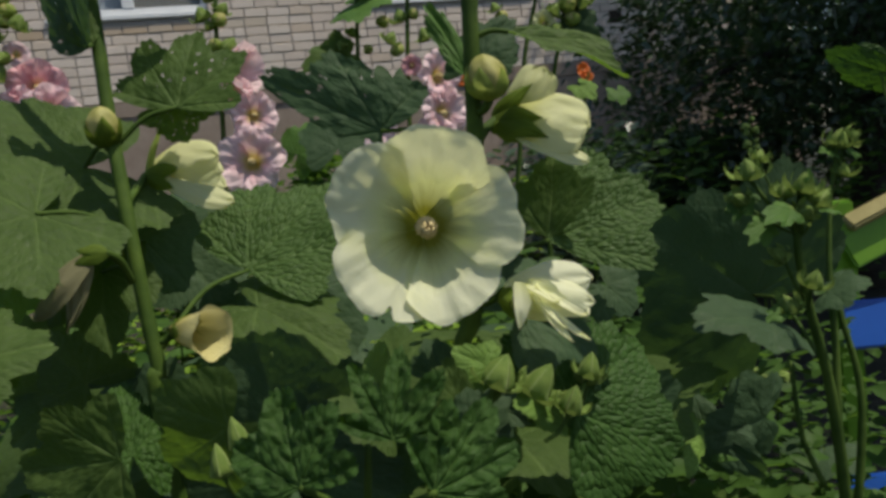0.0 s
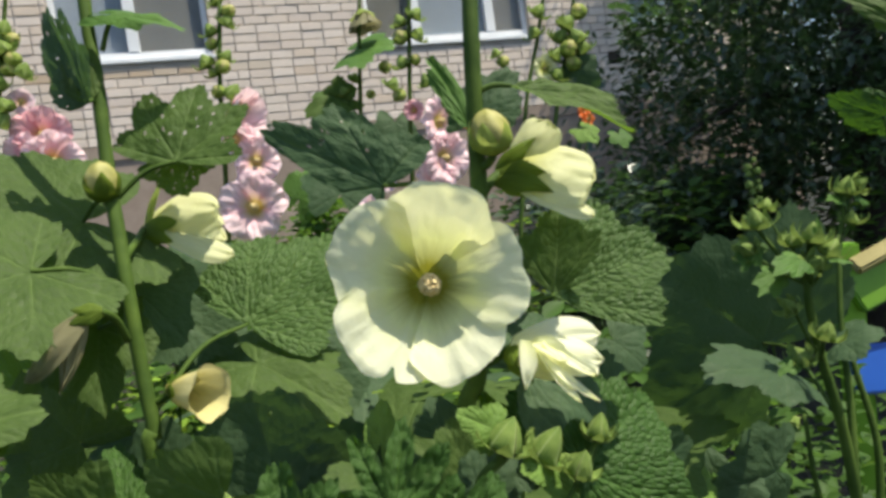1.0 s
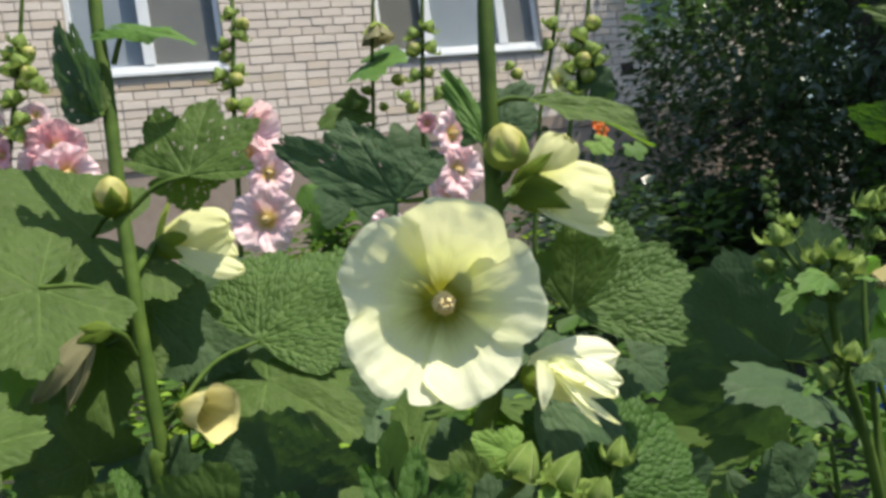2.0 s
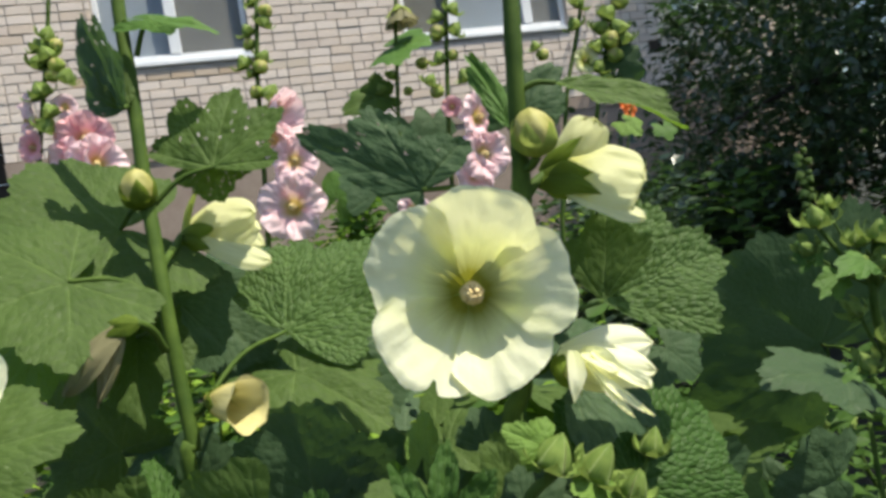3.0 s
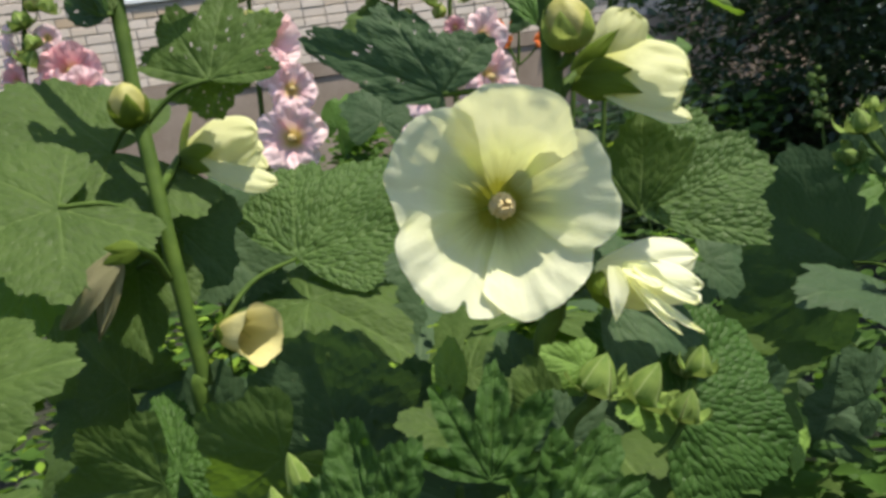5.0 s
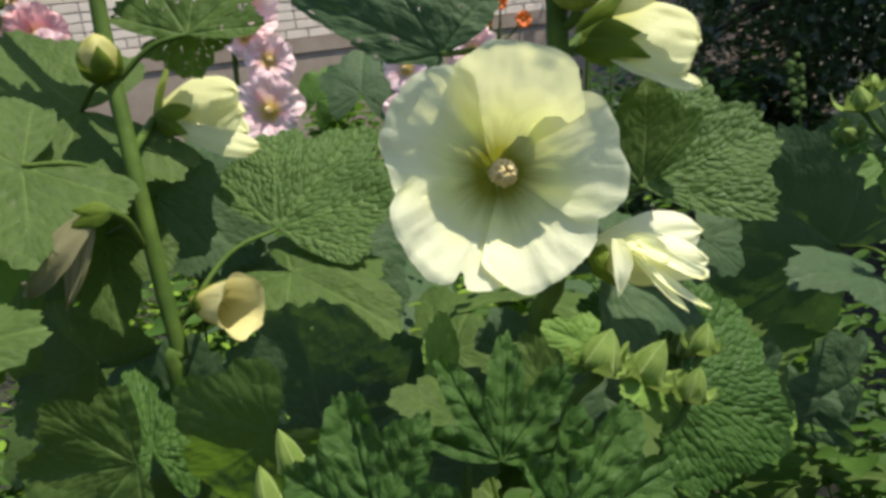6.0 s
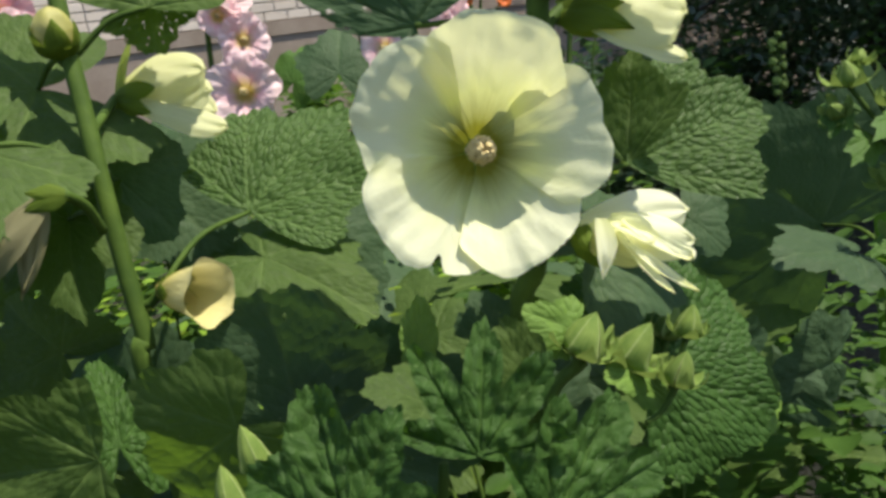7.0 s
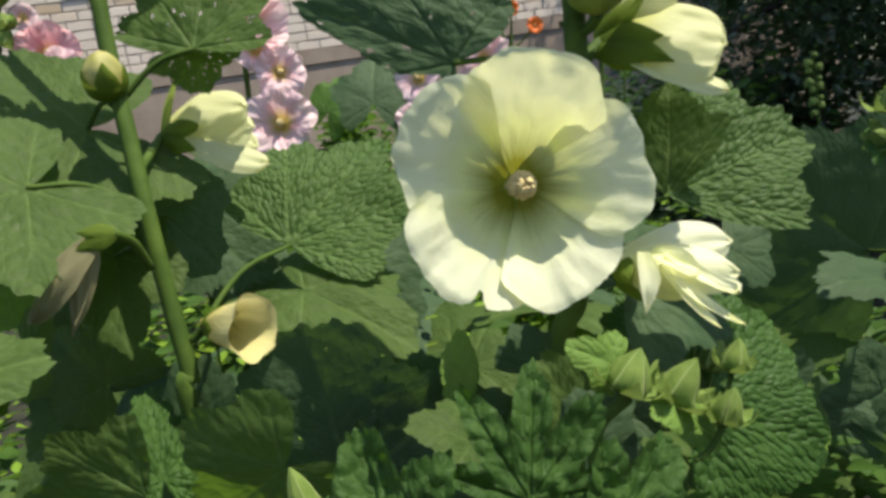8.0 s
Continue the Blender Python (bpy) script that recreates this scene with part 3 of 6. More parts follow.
part("mortar_body", slabs(bmesh.new(), 0.012, 0.36, BOTTOM, TOP), MORTAR, wall, m=HOUSE, smooth=False)
part("plinth_band", box(bmesh.new(), LEFT - 0.01, RIGHT, -0.012, 0.36, 1.90, BOTTOM - 0.004, 0.008), PLINTH, wall, "rendered band above the plinth", HOUSE, False)
part("plinth", box(bmesh.new(), LEFT, RIGHT, 0.004, 0.36, -0.3, 1.896), PLINTH, wall, "brown-grey rendered plinth", HOUSE, False)
part("end_wall", box(bmesh.new(), LEFT + 0.01, LEFT + 0.36, 0.364, 6.0, -0.3, TOP), MORTAR, wall, m=HOUSE, smooth=False)
roof = tagged(put(new("roof", finish(box(bmesh.new(), LEFT - 0.4, RIGHT + 0.4, -0.25, 6.3, TOP + 0.004, TOP + 0.2, 0.02), "roof", PLINTH, False)), HOUSE), "flat eaves slab of the house", "roof", kind="structure")

BRICK_FORMS = {}


def brick_form(length, material):
    key = (round(length, 3), material.name)
    if key not in BRICK_FORMS:
        bm = box(bmesh.new(), 0, length, 0, 0.1, 0, COURSE - JOINT)
        front = [e for e in bm.edges if all(v.co.y < 0.01 for v in e.verts)]
        bmesh.ops.bevel(bm, geom=front, offset=0.004, segments=1, affect="EDGES")
        BRICK_FORMS[key] = finish(bm, "brick", material, False)
    return BRICK_FORMS[key]


def lay_bricks():
    """Courses in running bond with a header now and then; the nearest are single objects, the rest one mesh."""
    rnd = random.Random(5)
    single, rest = [], []
    for row in range(int((TOP - BOTTOM) / COURSE)):
        z = BOTTOM + row * COURSE
        holes = [(a, b) for a, b, lo, hi in OPENINGS if z + COURSE > lo - 0.03 and z < hi]
        x = LEFT
        first = True
        while x < RIGHT:
            size = UNIT if not first else (UNIT if row % 2 else UNIT / 2)
            if rnd.random() < 0.12:
                size = UNIT / 2
            first = False
            end = min(x + size, RIGHT)
            for a, b in holes:
                if x < a < end:
                    end = a
                if a <= x < b:
                    end = x = b
            if end - x > 0.05:
                near = x < 5.4 and row < 13
                (single if near and len(single) < 300 else rest).append((x, z, end - x - JOINT, rnd.uniform(-0.003, 0.003)))
            x = max(end, x + 0.01)
    return single, rest


# windows: white frame, panes, an added sheet imitating reflected sky, and room behind
def window(name, a, b, lo, hi, posts, shaded):
    w = tagged(put(new(name), HOUSE), "white-framed window with reflecting panes in the brick wall", "window", kind="structure")
    f, back = 0.05, 0.05
    for x0, x1, z0, z1 in ((a, a + f, lo, hi), (b - f, b, lo, hi)):
        part("window_frame", box(bmesh.new(), x0, x1, back, back + 0.07, z0, z1, 0.005), FRAME_WHITE, w, m=HOUSE, smooth=False)
    for z0, z1 in ((lo, lo + 0.075), (hi - f, hi)):
        part("window_frame", box(bmesh.new(), a + f, b - f, back, back + 0.07, z0, z1, 0.005), FRAME_WHITE, w, m=HOUSE, smooth=False)
    edges = [a + f, *posts, b - f]
    for p in posts:
        part("mullion", box(bmesh.new(), p - 0.055, p + 0.055, back - 0.006, back + 0.075, lo + 0.077, hi - f - 0.002, 0.006), FRAME_WHITE, w, m=HOUSE, smooth=False)
    for i in range(len(edges) - 1):
        x0 = edges[i] + (0.056 if i else 0.002)
        x1 = edges[i + 1] - (0.056 if i < len(edges) - 2 else 0.002)
        pane = part("pane", box(bmesh.new(), x0, x1, back + 0.03, back + 0.038, lo + 0.077, hi - f - 0.002), GLASS, w, m=HOUSE, smooth=False)
        pane.visible_shadow = False
        if i in shaded:
            part("blind", box(bmesh.new(), x0, x1, back + 0.055, back + 0.06, lo + 0.08, hi - f), BLIND, w, "grey blind", HOUSE, False)
    part("window_sill", box(bmesh.new(), a - 0.03, b + 0.03, -0.022, back + 0.1, lo - 0.045, lo - 0.002, 0.006), FRAME_WHITE, w, "white metal sill", HOUSE, False)
    # Added sheet whose blue stands for sky mirrored in the glass.
    part("curtain", box(bmesh.new(), a, b, 0.14, 0.15, lo - 0.1, hi + 0.1), SKY_REFLECTION, w, "added pale blue sheet imitating reflected sky", HOUSE, False)
    return w


window("window_1", *OPENINGS[0], [0.93], (1,))
window("window_2", *OPENINGS[1], [3.88, 4.78], (0, 2))
window("window_3", *OPENINGS[2], [7.16], ())
vent = tagged(put(new("wall_vent", finish(box(bmesh.new(), 6.25, 6.42, -0.004, 0.004, 2.46, 2.62, 0.002), "wall_vent", BARK, False)), HOUSE), "small dark ventilation grille in the brick wall", "vent")

# dark boarded shed beside the house
shed = thing("shed", HOUSE @ Vector((-2.4, 0.5, 0)), "dark weathered shed of horizontal boards beside the house", "shed")
for k in range(24):
    part("board", box(bmesh.new(), -4.2, LEFT - 0.03, 0.42 + 0.012 * (k % 2), 0.46 + 0.012 * (k % 2), 0.05 + k * 0.155, 0.20 + k * 0.155, 0.004), BARK, shed, m=HOUSE, smooth=False)
part("roof", box(bmesh.new(), -4.4, LEFT - 0.03, 0.2, 3.0, 3.8, 3.9, 0.01), BARK, shed, m=HOUSE, smooth=False)


# ---- small foliage ----
COARSE = [(0, 0), (0.3, 0.5), (0.68, 0.38), (1, 0)]
FINE = [(0, 0), (0.12, 0.30), (0.3, 0.48), (0.5, 0.50), (0.7, 0.38), (0.88, 0.17), (1, 0)]


def from_sprigs(rows, name, material, outline=COARSE):
    """Many small folded, pointed leaves in one mesh. rows: at, way, normal, length, width; outline: half the width along a leaf."""
    pts = [(w * side, y, (0.10 if side else -0.02) * (w * 2) - 0.14 * y * y) for y, w in outline for side in (-1, 0, 1)]
    quads = [(k + c, k + c + 1, k + c + 4, k + c + 3) for k in range(0, len(pts) - 3, 3) for c in (0, 1)]
    verts, faces = [], []
    for at, way, normal, length, width in rows:
        m = axes_at(at, way, normal)
        k = len(verts)
        verts += [tuple(m @ Vector((x * width, y * length, z * length))) for x, y, z in pts]
        faces += [tuple(k + i for i in f) for f in quads]
    me = bpy.data.meshes.new(name)
    me.from_pydata(verts, [], faces)
    me.shade_smooth()
    uv = me.uv_layers.new(name="UVMap")
    one = np.array([(pts[i][0] * 0.3 + 0.5, pts[i][1] * 0.3 + 0.4) for f in quads for i in f], dtype=np.float32)
    uv.data.foreach_set("uv", np.tile(one, (len(rows), 1)).ravel())
    me.materials.append(material)
    return me


def ball(rnd):
    while True:
        p = Vector((rnd.uniform(-1, 1), rnd.uniform(-1, 1), rnd.uniform(-1, 1)))
        if 0.05 < p.length < 1:
            return p


# ---- hollyhocks ----
main = thing("hollyhock", (-0.0083, 0.5149, 0), "tall green hollyhock with open cream flowers and buds", "hollyhock", "")
part("stem", tube([(-0.0083, 0.5149, 0), (-0.0123, 0.4999, 0.3843), (-0.0283, 0.4849, 0.7686), (-0.0141, 0.4808, 0.8418), (-0.0037, 0.4755, 0.9019), (0.0024, 0.4745, 0.9566), (0.0073, 0.4735, 1.0137), (0.0119, 0.477, 1.0641), (0.0177, 0.4859, 1.1163), (0.0273, 0.4977, 1.2109)], 0.0068, 0.0049, 12, 8, 0.06), STEM, main)
flower(main, (-0.0323, 0.4274, 0.9074), (0.1549, -0.985, 0.075), (0.2406, 0.0852, 0.9669), 0.056, CREAM, stalk=(-0.0057, 0.4745, 0.8882), seed=3, label='wide open cream flower with greenish throat', grow=(1.05, 1.06, 1.05, 1.0, 1.0), fine=1.8, nick=0.14, cup=1.05, recess=0.62, ruffle=0.035, curl=0.1, spread=0.82, leans=(0.05, 0.03, 0.0, -0.02, 0.0))
bud(main, (0.015, 0.4579, 0.9935), (0.05, -0.2314, 0.9654), 0.0120, stalk=(0.0051, 0.4729, 0.975), seed=4, long=1.22, green=CALYX, label='swollen pale yellow-green bud')
half = tagged(put(new("half_open_flower"), Matrix.Translation((0.0169, 0.4921, 0.9689)), main), "half-open pale yellow flower seen from the side")
blade(half, "petal", (0.0330, 0.4940, 0.9698), (0.0547, 0.4967, 0.9998), (-0.0210, -0.9690, 0.2461), 0.029, YELLOW, peak=0.6, foot=0.75, blunt=3.2, cup=-0.35, bow=0.10, ruffle=0.07, seed=1, start=0.45)
blade(half, "petal", (0.0254, 0.4912, 0.9733), (0.0772, 0.4830, 0.9561), (0.3022, -0.8435, 0.4441), 0.048, YELLOW, peak=0.66, foot=0.45, blunt=2.6, cup=-0.25, bow=0.10, ruffle=0.07, seed=2)
blade(half, "petal", (0.0273, 0.4841, 0.9626), (0.0726, 0.4695, 0.9331), (0.3694, -0.5721, 0.7323), 0.0235, YELLOW, peak=0.6, foot=0.8, blunt=2.0, bow=-0.03, ruffle=0.03, seed=4, start=0.6)
blade(half, "petal", (0.0247, 0.4985, 0.9674), (0.0651, 0.5470, 0.9529), (0.8693, 0.4844, 0.0985), 0.030, YELLOW, peak=0.6, foot=0.5, seed=5)
blade(half, "sepal", (0.0172, 0.4894, 0.9694), (0.0447, 0.4889, 0.9890), (-0.0934, -0.9327, 0.3484), 0.015, DEEP, peak=0.3, foot=0.7, blunt=1.15, cup=-0.5, bow=0.16, seed=6, label="green pointed sepal")
blade(half, "sepal", (0.0164, 0.4872, 0.9688), (0.0471, 0.4784, 0.9655), (0.1878, -0.9349, 0.3013), 0.020, DEEP, peak=0.4, foot=0.7, blunt=1.15, cup=-0.4, bow=0.16, seed=7, label="green pointed sepal")
blade(half, "sepal", (0.0161, 0.4860, 0.9678), (0.0495, 0.4741, 0.9519), (0.1878, -0.9349, 0.3013), 0.019, DEEP, peak=0.4, foot=0.7, blunt=1.1, cup=-0.4, bow=0.16, seed=8, label="green pointed sepal")
blade(half, "sepal", (0.0161, 0.4880, 0.9672), (0.0375, 0.4812, 0.9504), (0.0914, -0.9811, -0.1708), 0.014, DEEP, peak=0.4, foot=0.7, blunt=1.2, cup=-0.5, bow=0.12, seed=9, label="green pointed sepal")
part("pedicel", tube([(0.0049, 0.4748, 0.9569), (0.0110, 0.4838, 0.9642), (0.0182, 0.4906, 0.9689)], 0.0030, 0.0036, 8, 6), STEM, half)
withered = tagged(put(new("withered_flower"), Matrix.Translation((0.0090, 0.4643, 0.8591)), main), "withering cream flower with curled petals")
blade(withered, "petal", (0.0118, 0.4721, 0.8596), (0.0669, 0.4775, 0.8567), (0.1472, -0.8940, 0.4232), 0.028, CREAM, peak=0.6, foot=0.3, blunt=2.2, cup=-0.3, bow=0.1, seed=11, start=0.45)
blade(withered, "petal", (0.0091, 0.4617, 0.8602), (0.0643, 0.4611, 0.8442), (0.1664, -0.8052, 0.5692), 0.027, CREAM, peak=0.6, foot=0.35, blunt=2.4, cup=-0.5, bow=0.10, ruffle=0.06, seed=12, start=0.45)
blade(withered, "petal", (0.0093, 0.4614, 0.8584), (0.0380, 0.4515, 0.8396), (-0.0092, -0.9975, 0.0697), 0.020, YELLOW, peak=0.5, foot=0.5, blunt=2.0, cup=-0.6, bow=0.10, ruffle=0.06, seed=13, start=0.5)
blade(withered, "petal", (0.0174, 0.4510, 0.8642), (0.0143, 0.4414, 0.8368), (0.4124, -0.8377, 0.3579), 0.0125, CREAM, peak=0.45, foot=0.5, blunt=1.25, cup=0.5, bow=0.08, ruffle=0.05, seed=14, start=0.5, label="narrow shrivelled petal")
blade(withered, "petal", (0.0299, 0.4539, 0.8616), (0.0566, 0.4364, 0.8412), (0.2566, -0.7483, 0.6117), 0.0098, CREAM, peak=0.7, foot=0.6, blunt=4.0, cup=0.6, bow=-0.10, ruffle=0.08, seed=15, start=0.6, label="narrow shrivelled petal")
blade(withered, "petal", (0.0244, 0.4505, 0.8563), (0.0451, 0.4329, 0.8264), (0.4150, -0.7575, 0.5039), 0.0056, CREAM, peak=0.5, foot=0.6, blunt=2.0, cup=0.6, bow=-0.05, ruffle=0.06, seed=16, start=0.6, label="narrow shrivelled petal")
blade(withered, "petal", (0.0293, 0.4451, 0.8510), (0.0556, 0.4310, 0.8267), (0.3368, -0.7337, 0.5902), 0.0058, CREAM, peak=0.5, foot=0.6, blunt=2.0, cup=0.6, bow=-0.08, ruffle=0.06, seed=17, start=0.6, label="narrow shrivelled petal")
blade(withered, "petal", (0.0223, 0.4571, 0.8611), (0.0413, 0.4461, 0.8488), (0.1790, -0.7103, 0.6807), 0.013, CREAM, peak=0.5, foot=0.5, blunt=2.0, cup=0.7, bow=0.1, ruffle=0.08, seed=18, start=0.5, label="crumpled petal")
blade(withered, "sepal", (0.0074, 0.4673, 0.8582), (0.0198, 0.4590, 0.8349), (-0.1190, -0.9929, -0.0088), 0.016, DEEP, peak=0.4, foot=0.6, blunt=1.2, cup=-0.4, bow=0.1, seed=19, label="olive-green sepal")
blade(withered, "sepal", (0.0079, 0.4695, 0.8590), (0.0276, 0.4642, 0.8368), (-0.1190, -0.9929, -0.0088), 0.018, DEEP, peak=0.4, foot=0.6, blunt=1.2, cup=-0.4, seed=20, label="olive-green sepal")
blade(withered, "sepal", (0.0067, 0.4654, 0.8593), (0.0102, 0.4479, 0.8492), (-0.2920, -0.9561, 0.0239), 0.014, DEEP, peak=0.4, foot=0.6, blunt=1.2, cup=-0.4, bow=0.1, seed=21, label="olive-green sepal")
part("pedicel", tube([(-0.0088, 0.4683, 0.8493), (-0.0004, 0.4675, 0.8517), (0.0083, 0.4659, 0.8583)], 0.0026, 0.0024, 8, 6), STEM, withered)
leaf(main, (0.0442, 0.5019, 0.8826), (0.1306, 0.5189, 0.9065), (0.1181, -0.8572, 0.5013), ROUGH, stalk=(-0.0098, 0.4823, 0.859), seed=11, fold=0.03, droop=0.05, lobing=0.13, sharp=1.4, span=50, sides=(1.16, 0.92), lobes=3, wide=1.08, pucker=0.008, fine=1.5, crease=0.04, quilt=0.0050)
leaf(main, (0.0445, 0.5039, 0.8830), (0.0569, 0.5200, 0.9434), (-0.5207, -0.8319, 0.1921), GREEN, seed=18, fold=0.03, droop=0.04, lobing=0.12, span=52, lobes=3, wide=1.0, pucker=0.01, quilt=0.0050)
leaf(main, (-0.0579, 0.4737, 0.9712), (-0.1432, 0.4978, 1.025), (0.0184, -0.9921, 0.1237), BLUEGREEN, stalk=(-0.0053, 0.4783, 0.9509), seed=12, fold=0.03, droop=0.1, lobing=0.26, sharp=1.4, wide=0.55, sides=(0.25, 1), span=115, holes=0.11, fine=1.5)
leaf(main, (0.0321, 0.4717, 1.0220), (0.1020, 0.4544, 0.9924), (0.2297, -0.4842, 0.8443), GREEN, stalk=(0.0082, 0.474, 1.0204), seed=13, wide=0.42, fold=0.12, droop=0.08, lobing=0.1, span=70, fine=1.2)
leaf(main, (0.0035, 0.5259, 1.0056), (-0.0159, 0.5336, 1.0671), (0.3842, -0.9036, 0.1892), UNDER, stalk=(0.0034, 0.4714, 0.987), seed=14, wide=0.26, lobing=0.1, span=80)
leaf(main, (0.013, 0.5448, 1.0165), (0.0402, 0.5498, 1.0491), (0.1494, -0.9173, 0.3691), BLUEGREEN, seed=15, wide=0.7, lobing=0.15)
leaf(main, (0.0866, 0.5421, 0.838), (0.1069, 0.5332, 0.8194), (0.169, -0.8013, 0.574), BLUEGREEN, seed=16, wide=1.2)
leaf(main, (0.0168, 0.504, 0.8359), (0.0612, 0.5403, 0.8538), (0.169, -0.8013, 0.574), BLUEGREEN, seed=17, wide=1.2)
west = thing("hollyhock", (-0.2174, 0.5029, 0), "green hollyhock with closed bud and half-open yellow flowers", "hollyhock", "")
part("stem", tube([(-0.2174, 0.5029, 0), (-0.2214, 0.4879, 0.3927), (-0.2374, 0.4729, 0.7855), (-0.2347, 0.4759, 0.8297), (-0.2397, 0.4828, 0.8703), (-0.2444, 0.4903, 0.9192), (-0.2507, 0.5025, 0.9654), (-0.2569, 0.5145, 1.0095), (-0.2615, 0.5281, 1.0752), (-0.2678, 0.5409, 1.1315), (-0.2685, 0.549, 1.1828), (-0.2667, 0.5579, 1.2432)], 0.0054, 0.0048, 12, 8, 0.06), STEM, west)
bud(west, (-0.2574, 0.5041, 1.0035), (0.06, -0.1719, 0.978), 0.0112, stalk=(-0.2542, 0.5135, 0.9873), seed=21, long=1.3, green=DEEP, label='yellow-tipped closed bud in dark green sepals')
nodding = tagged(put(new("half_open_flower"), Matrix.Translation((-0.2593, 0.5621, 0.9703)), west), "half-open yellow flower with a hooded upper petal")
blade(nodding, "petal", (-0.2558, 0.5623, 0.9719), (-0.2002, 0.5650, 0.9774), (0.1412, -0.9135, 0.3814), 0.040, YELLOW, peak=0.5, foot=0.5, blunt=2.4, cup=-0.45, bow=0.10, ruffle=0.05, seed=31, start=0.45)
blade(nodding, "petal", (-0.2575, 0.5649, 0.9699), (-0.1987, 0.5652, 0.9638), (0.1412, -0.9135, 0.3814), 0.032, YELLOW, peak=0.55, foot=0.5, blunt=2.2, cup=-0.3, bow=0.06, ruffle=0.04, seed=32, start=0.4)
blade(nodding, "petal", (-0.2502, 0.5544, 0.9695), (-0.1868, 0.5448, 0.9417), (0.1875, -0.6039, 0.7747), 0.0235, YELLOW, peak=0.68, foot=0.55, blunt=2.3, cup=-0.25, bow=-0.03, curl=-0.05, ruffle=0.03, seed=33, start=0.5)
blade(nodding, "petal", (-0.2581, 0.5723, 0.9723), (-0.2050, 0.5829, 0.9511), (0.1664, -0.8052, 0.5692), 0.036, YELLOW, peak=0.6, foot=0.5, seed=34)
blade(nodding, "sepal", (-0.2564, 0.5557, 0.9691), (-0.2408, 0.5651, 1.0061), (-0.3291, -0.8957, 0.2990), 0.0085, CALYX, peak=0.4, foot=0.7, blunt=1.2, cup=-0.5, bow=0.06, seed=35, label="pale green pointed sepal")
blade(nodding, "sepal", (-0.2555, 0.5538, 0.9689), (-0.2271, 0.5479, 0.9704), (0.1206, -0.9617, 0.2460), 0.0145, DEEP, peak=0.5, foot=0.6, blunt=1.4, cup=-0.4, bow=0.12, seed=36, label="green pointed sepal")
blade(nodding, "sepal", (-0.2566, 0.5534, 0.9669), (-0.2318, 0.5451, 0.9554), (0.0883, -0.9947, 0.0525), 0.0135, DEEP, peak=0.45, foot=0.6, blunt=1.2, cup=-0.4, bow=0.12, seed=37, label="green pointed sepal")
part("pedicel", tube([(-0.2481, 0.5016, 0.9485), (-0.2529, 0.5279, 0.9577), (-0.2577, 0.5581, 0.9686)], 0.0027, 0.0030, 8, 6), STEM, nodding)
trumpet(west, (-0.2215, 0.4813, 0.8566), (0.8817, -0.4282, -0.1983), (0.1621, 0.1657, 0.9728), 0.042, 0.0172, BEIGE, seed=2, stalk=(-0.2369, 0.4799, 0.8497), label='beige-yellow trumpet-shaped flower with a golden throat')
leaf(west, (-0.2115, 0.5274, 1.0130), (-0.1981, 0.5570, 1.0752), (0.1018, -0.9064, 0.4101), GREEN, stalk=(-0.2537, 0.5138, 0.9911), seed=24, lobing=0.24, sharp=1.4, fold=0.05, droop=0.05, holes=0.07, span=95, lobes=5, wide=0.95, fine=1.4, crease=0.10)
leaf(west, (-0.2193, 0.5494, 1.0167), (-0.2185, 0.5379, 0.9929), (0.0638, -0.972, -0.226), GREEN, seed=25, lobing=0.2, wide=1.5, span=100, lobes=3, holes=0.1)
leaf(west, (-0.2619, 0.5131, 1.0615), (-0.2906, 0.5206, 1.1355), (-0.5608, -0.8280, 0.0051), BLUEGREEN, stalk=(-0.262, 0.5273, 1.0632), seed=26, wide=0.58, holes=0.10, lobing=0.12, span=80, droop=0.04)
leaf(west, (-0.2658, 0.5159, 1.0624), (-0.2722, 0.5211, 1.1159), (0.3842, -0.9036, 0.1892), GREEN, seed=27, wide=0.36, lobing=0.12, span=80)
leaf(west, (-0.242, 0.5309, 1.1243), (-0.1935, 0.5334, 1.1177), (0.1805, -0.5607, 0.8081), UNDER, stalk=(-0.2543, 0.5296, 1.1001), seed=28, wide=0.40)
leaf(west, (-0.2946, 0.5388, 0.9796), (-0.3733, 0.4701, 0.9869), (0.2759, -0.6244, 0.7308), GREEN, stalk=(-0.2572, 0.5134, 0.9917), seed=29, wide=1.1, lobing=0.2, droop=0.12, fine=1.3)
leaf(west, (-0.2914, 0.4617, 0.9486), (-0.3373, 0.4005, 0.9367), (0.2227, -0.7424, 0.6318), GREEN, stalk=(-0.2484, 0.4954, 0.9268), seed=30, wide=1.1, lobing=0.18, droop=0.12, fine=1.3)
leaf(west, (-0.1937, 0.5743, 0.8825), (-0.1319, 0.6255, 0.9494), (0.0174, -0.8225, 0.5685), ROUGH, stalk=(-0.2374, 0.4864, 0.8421), seed=31, wide=0.95, lobing=0.16, span=96, pucker=0.008, crease=0.03, fold=0.10, droop=0.1, fine=1.3)
leaf(west, (-0.2828, 0.5152, 0.9007), (-0.2706, 0.4735, 0.8557), (0.1585, -0.8759, 0.4557), GREEN, stalk=(-0.2436, 0.489, 0.8963), seed=32, wide=0.8)
leaf(west, (-0.2873, 0.6366, 0.9173), (-0.2345, 0.6089, 0.8629), (0.1716, -0.7747, 0.6086), BLUEGREEN, seed=33, wide=1.3)
leaf(west, (-0.2231, 0.6508, 0.8683), (-0.2621, 0.6043, 0.8363), (0.1716, -0.7747, 0.6086), BLUEGREEN, seed=34, wide=1.3)
leaf(west, (-0.1825, 0.5487, 0.8546), (-0.1122, 0.5196, 0.8288), (0.1792, -0.4379, 0.881), GREEN, seed=35, wide=0.8, fine=1.2)
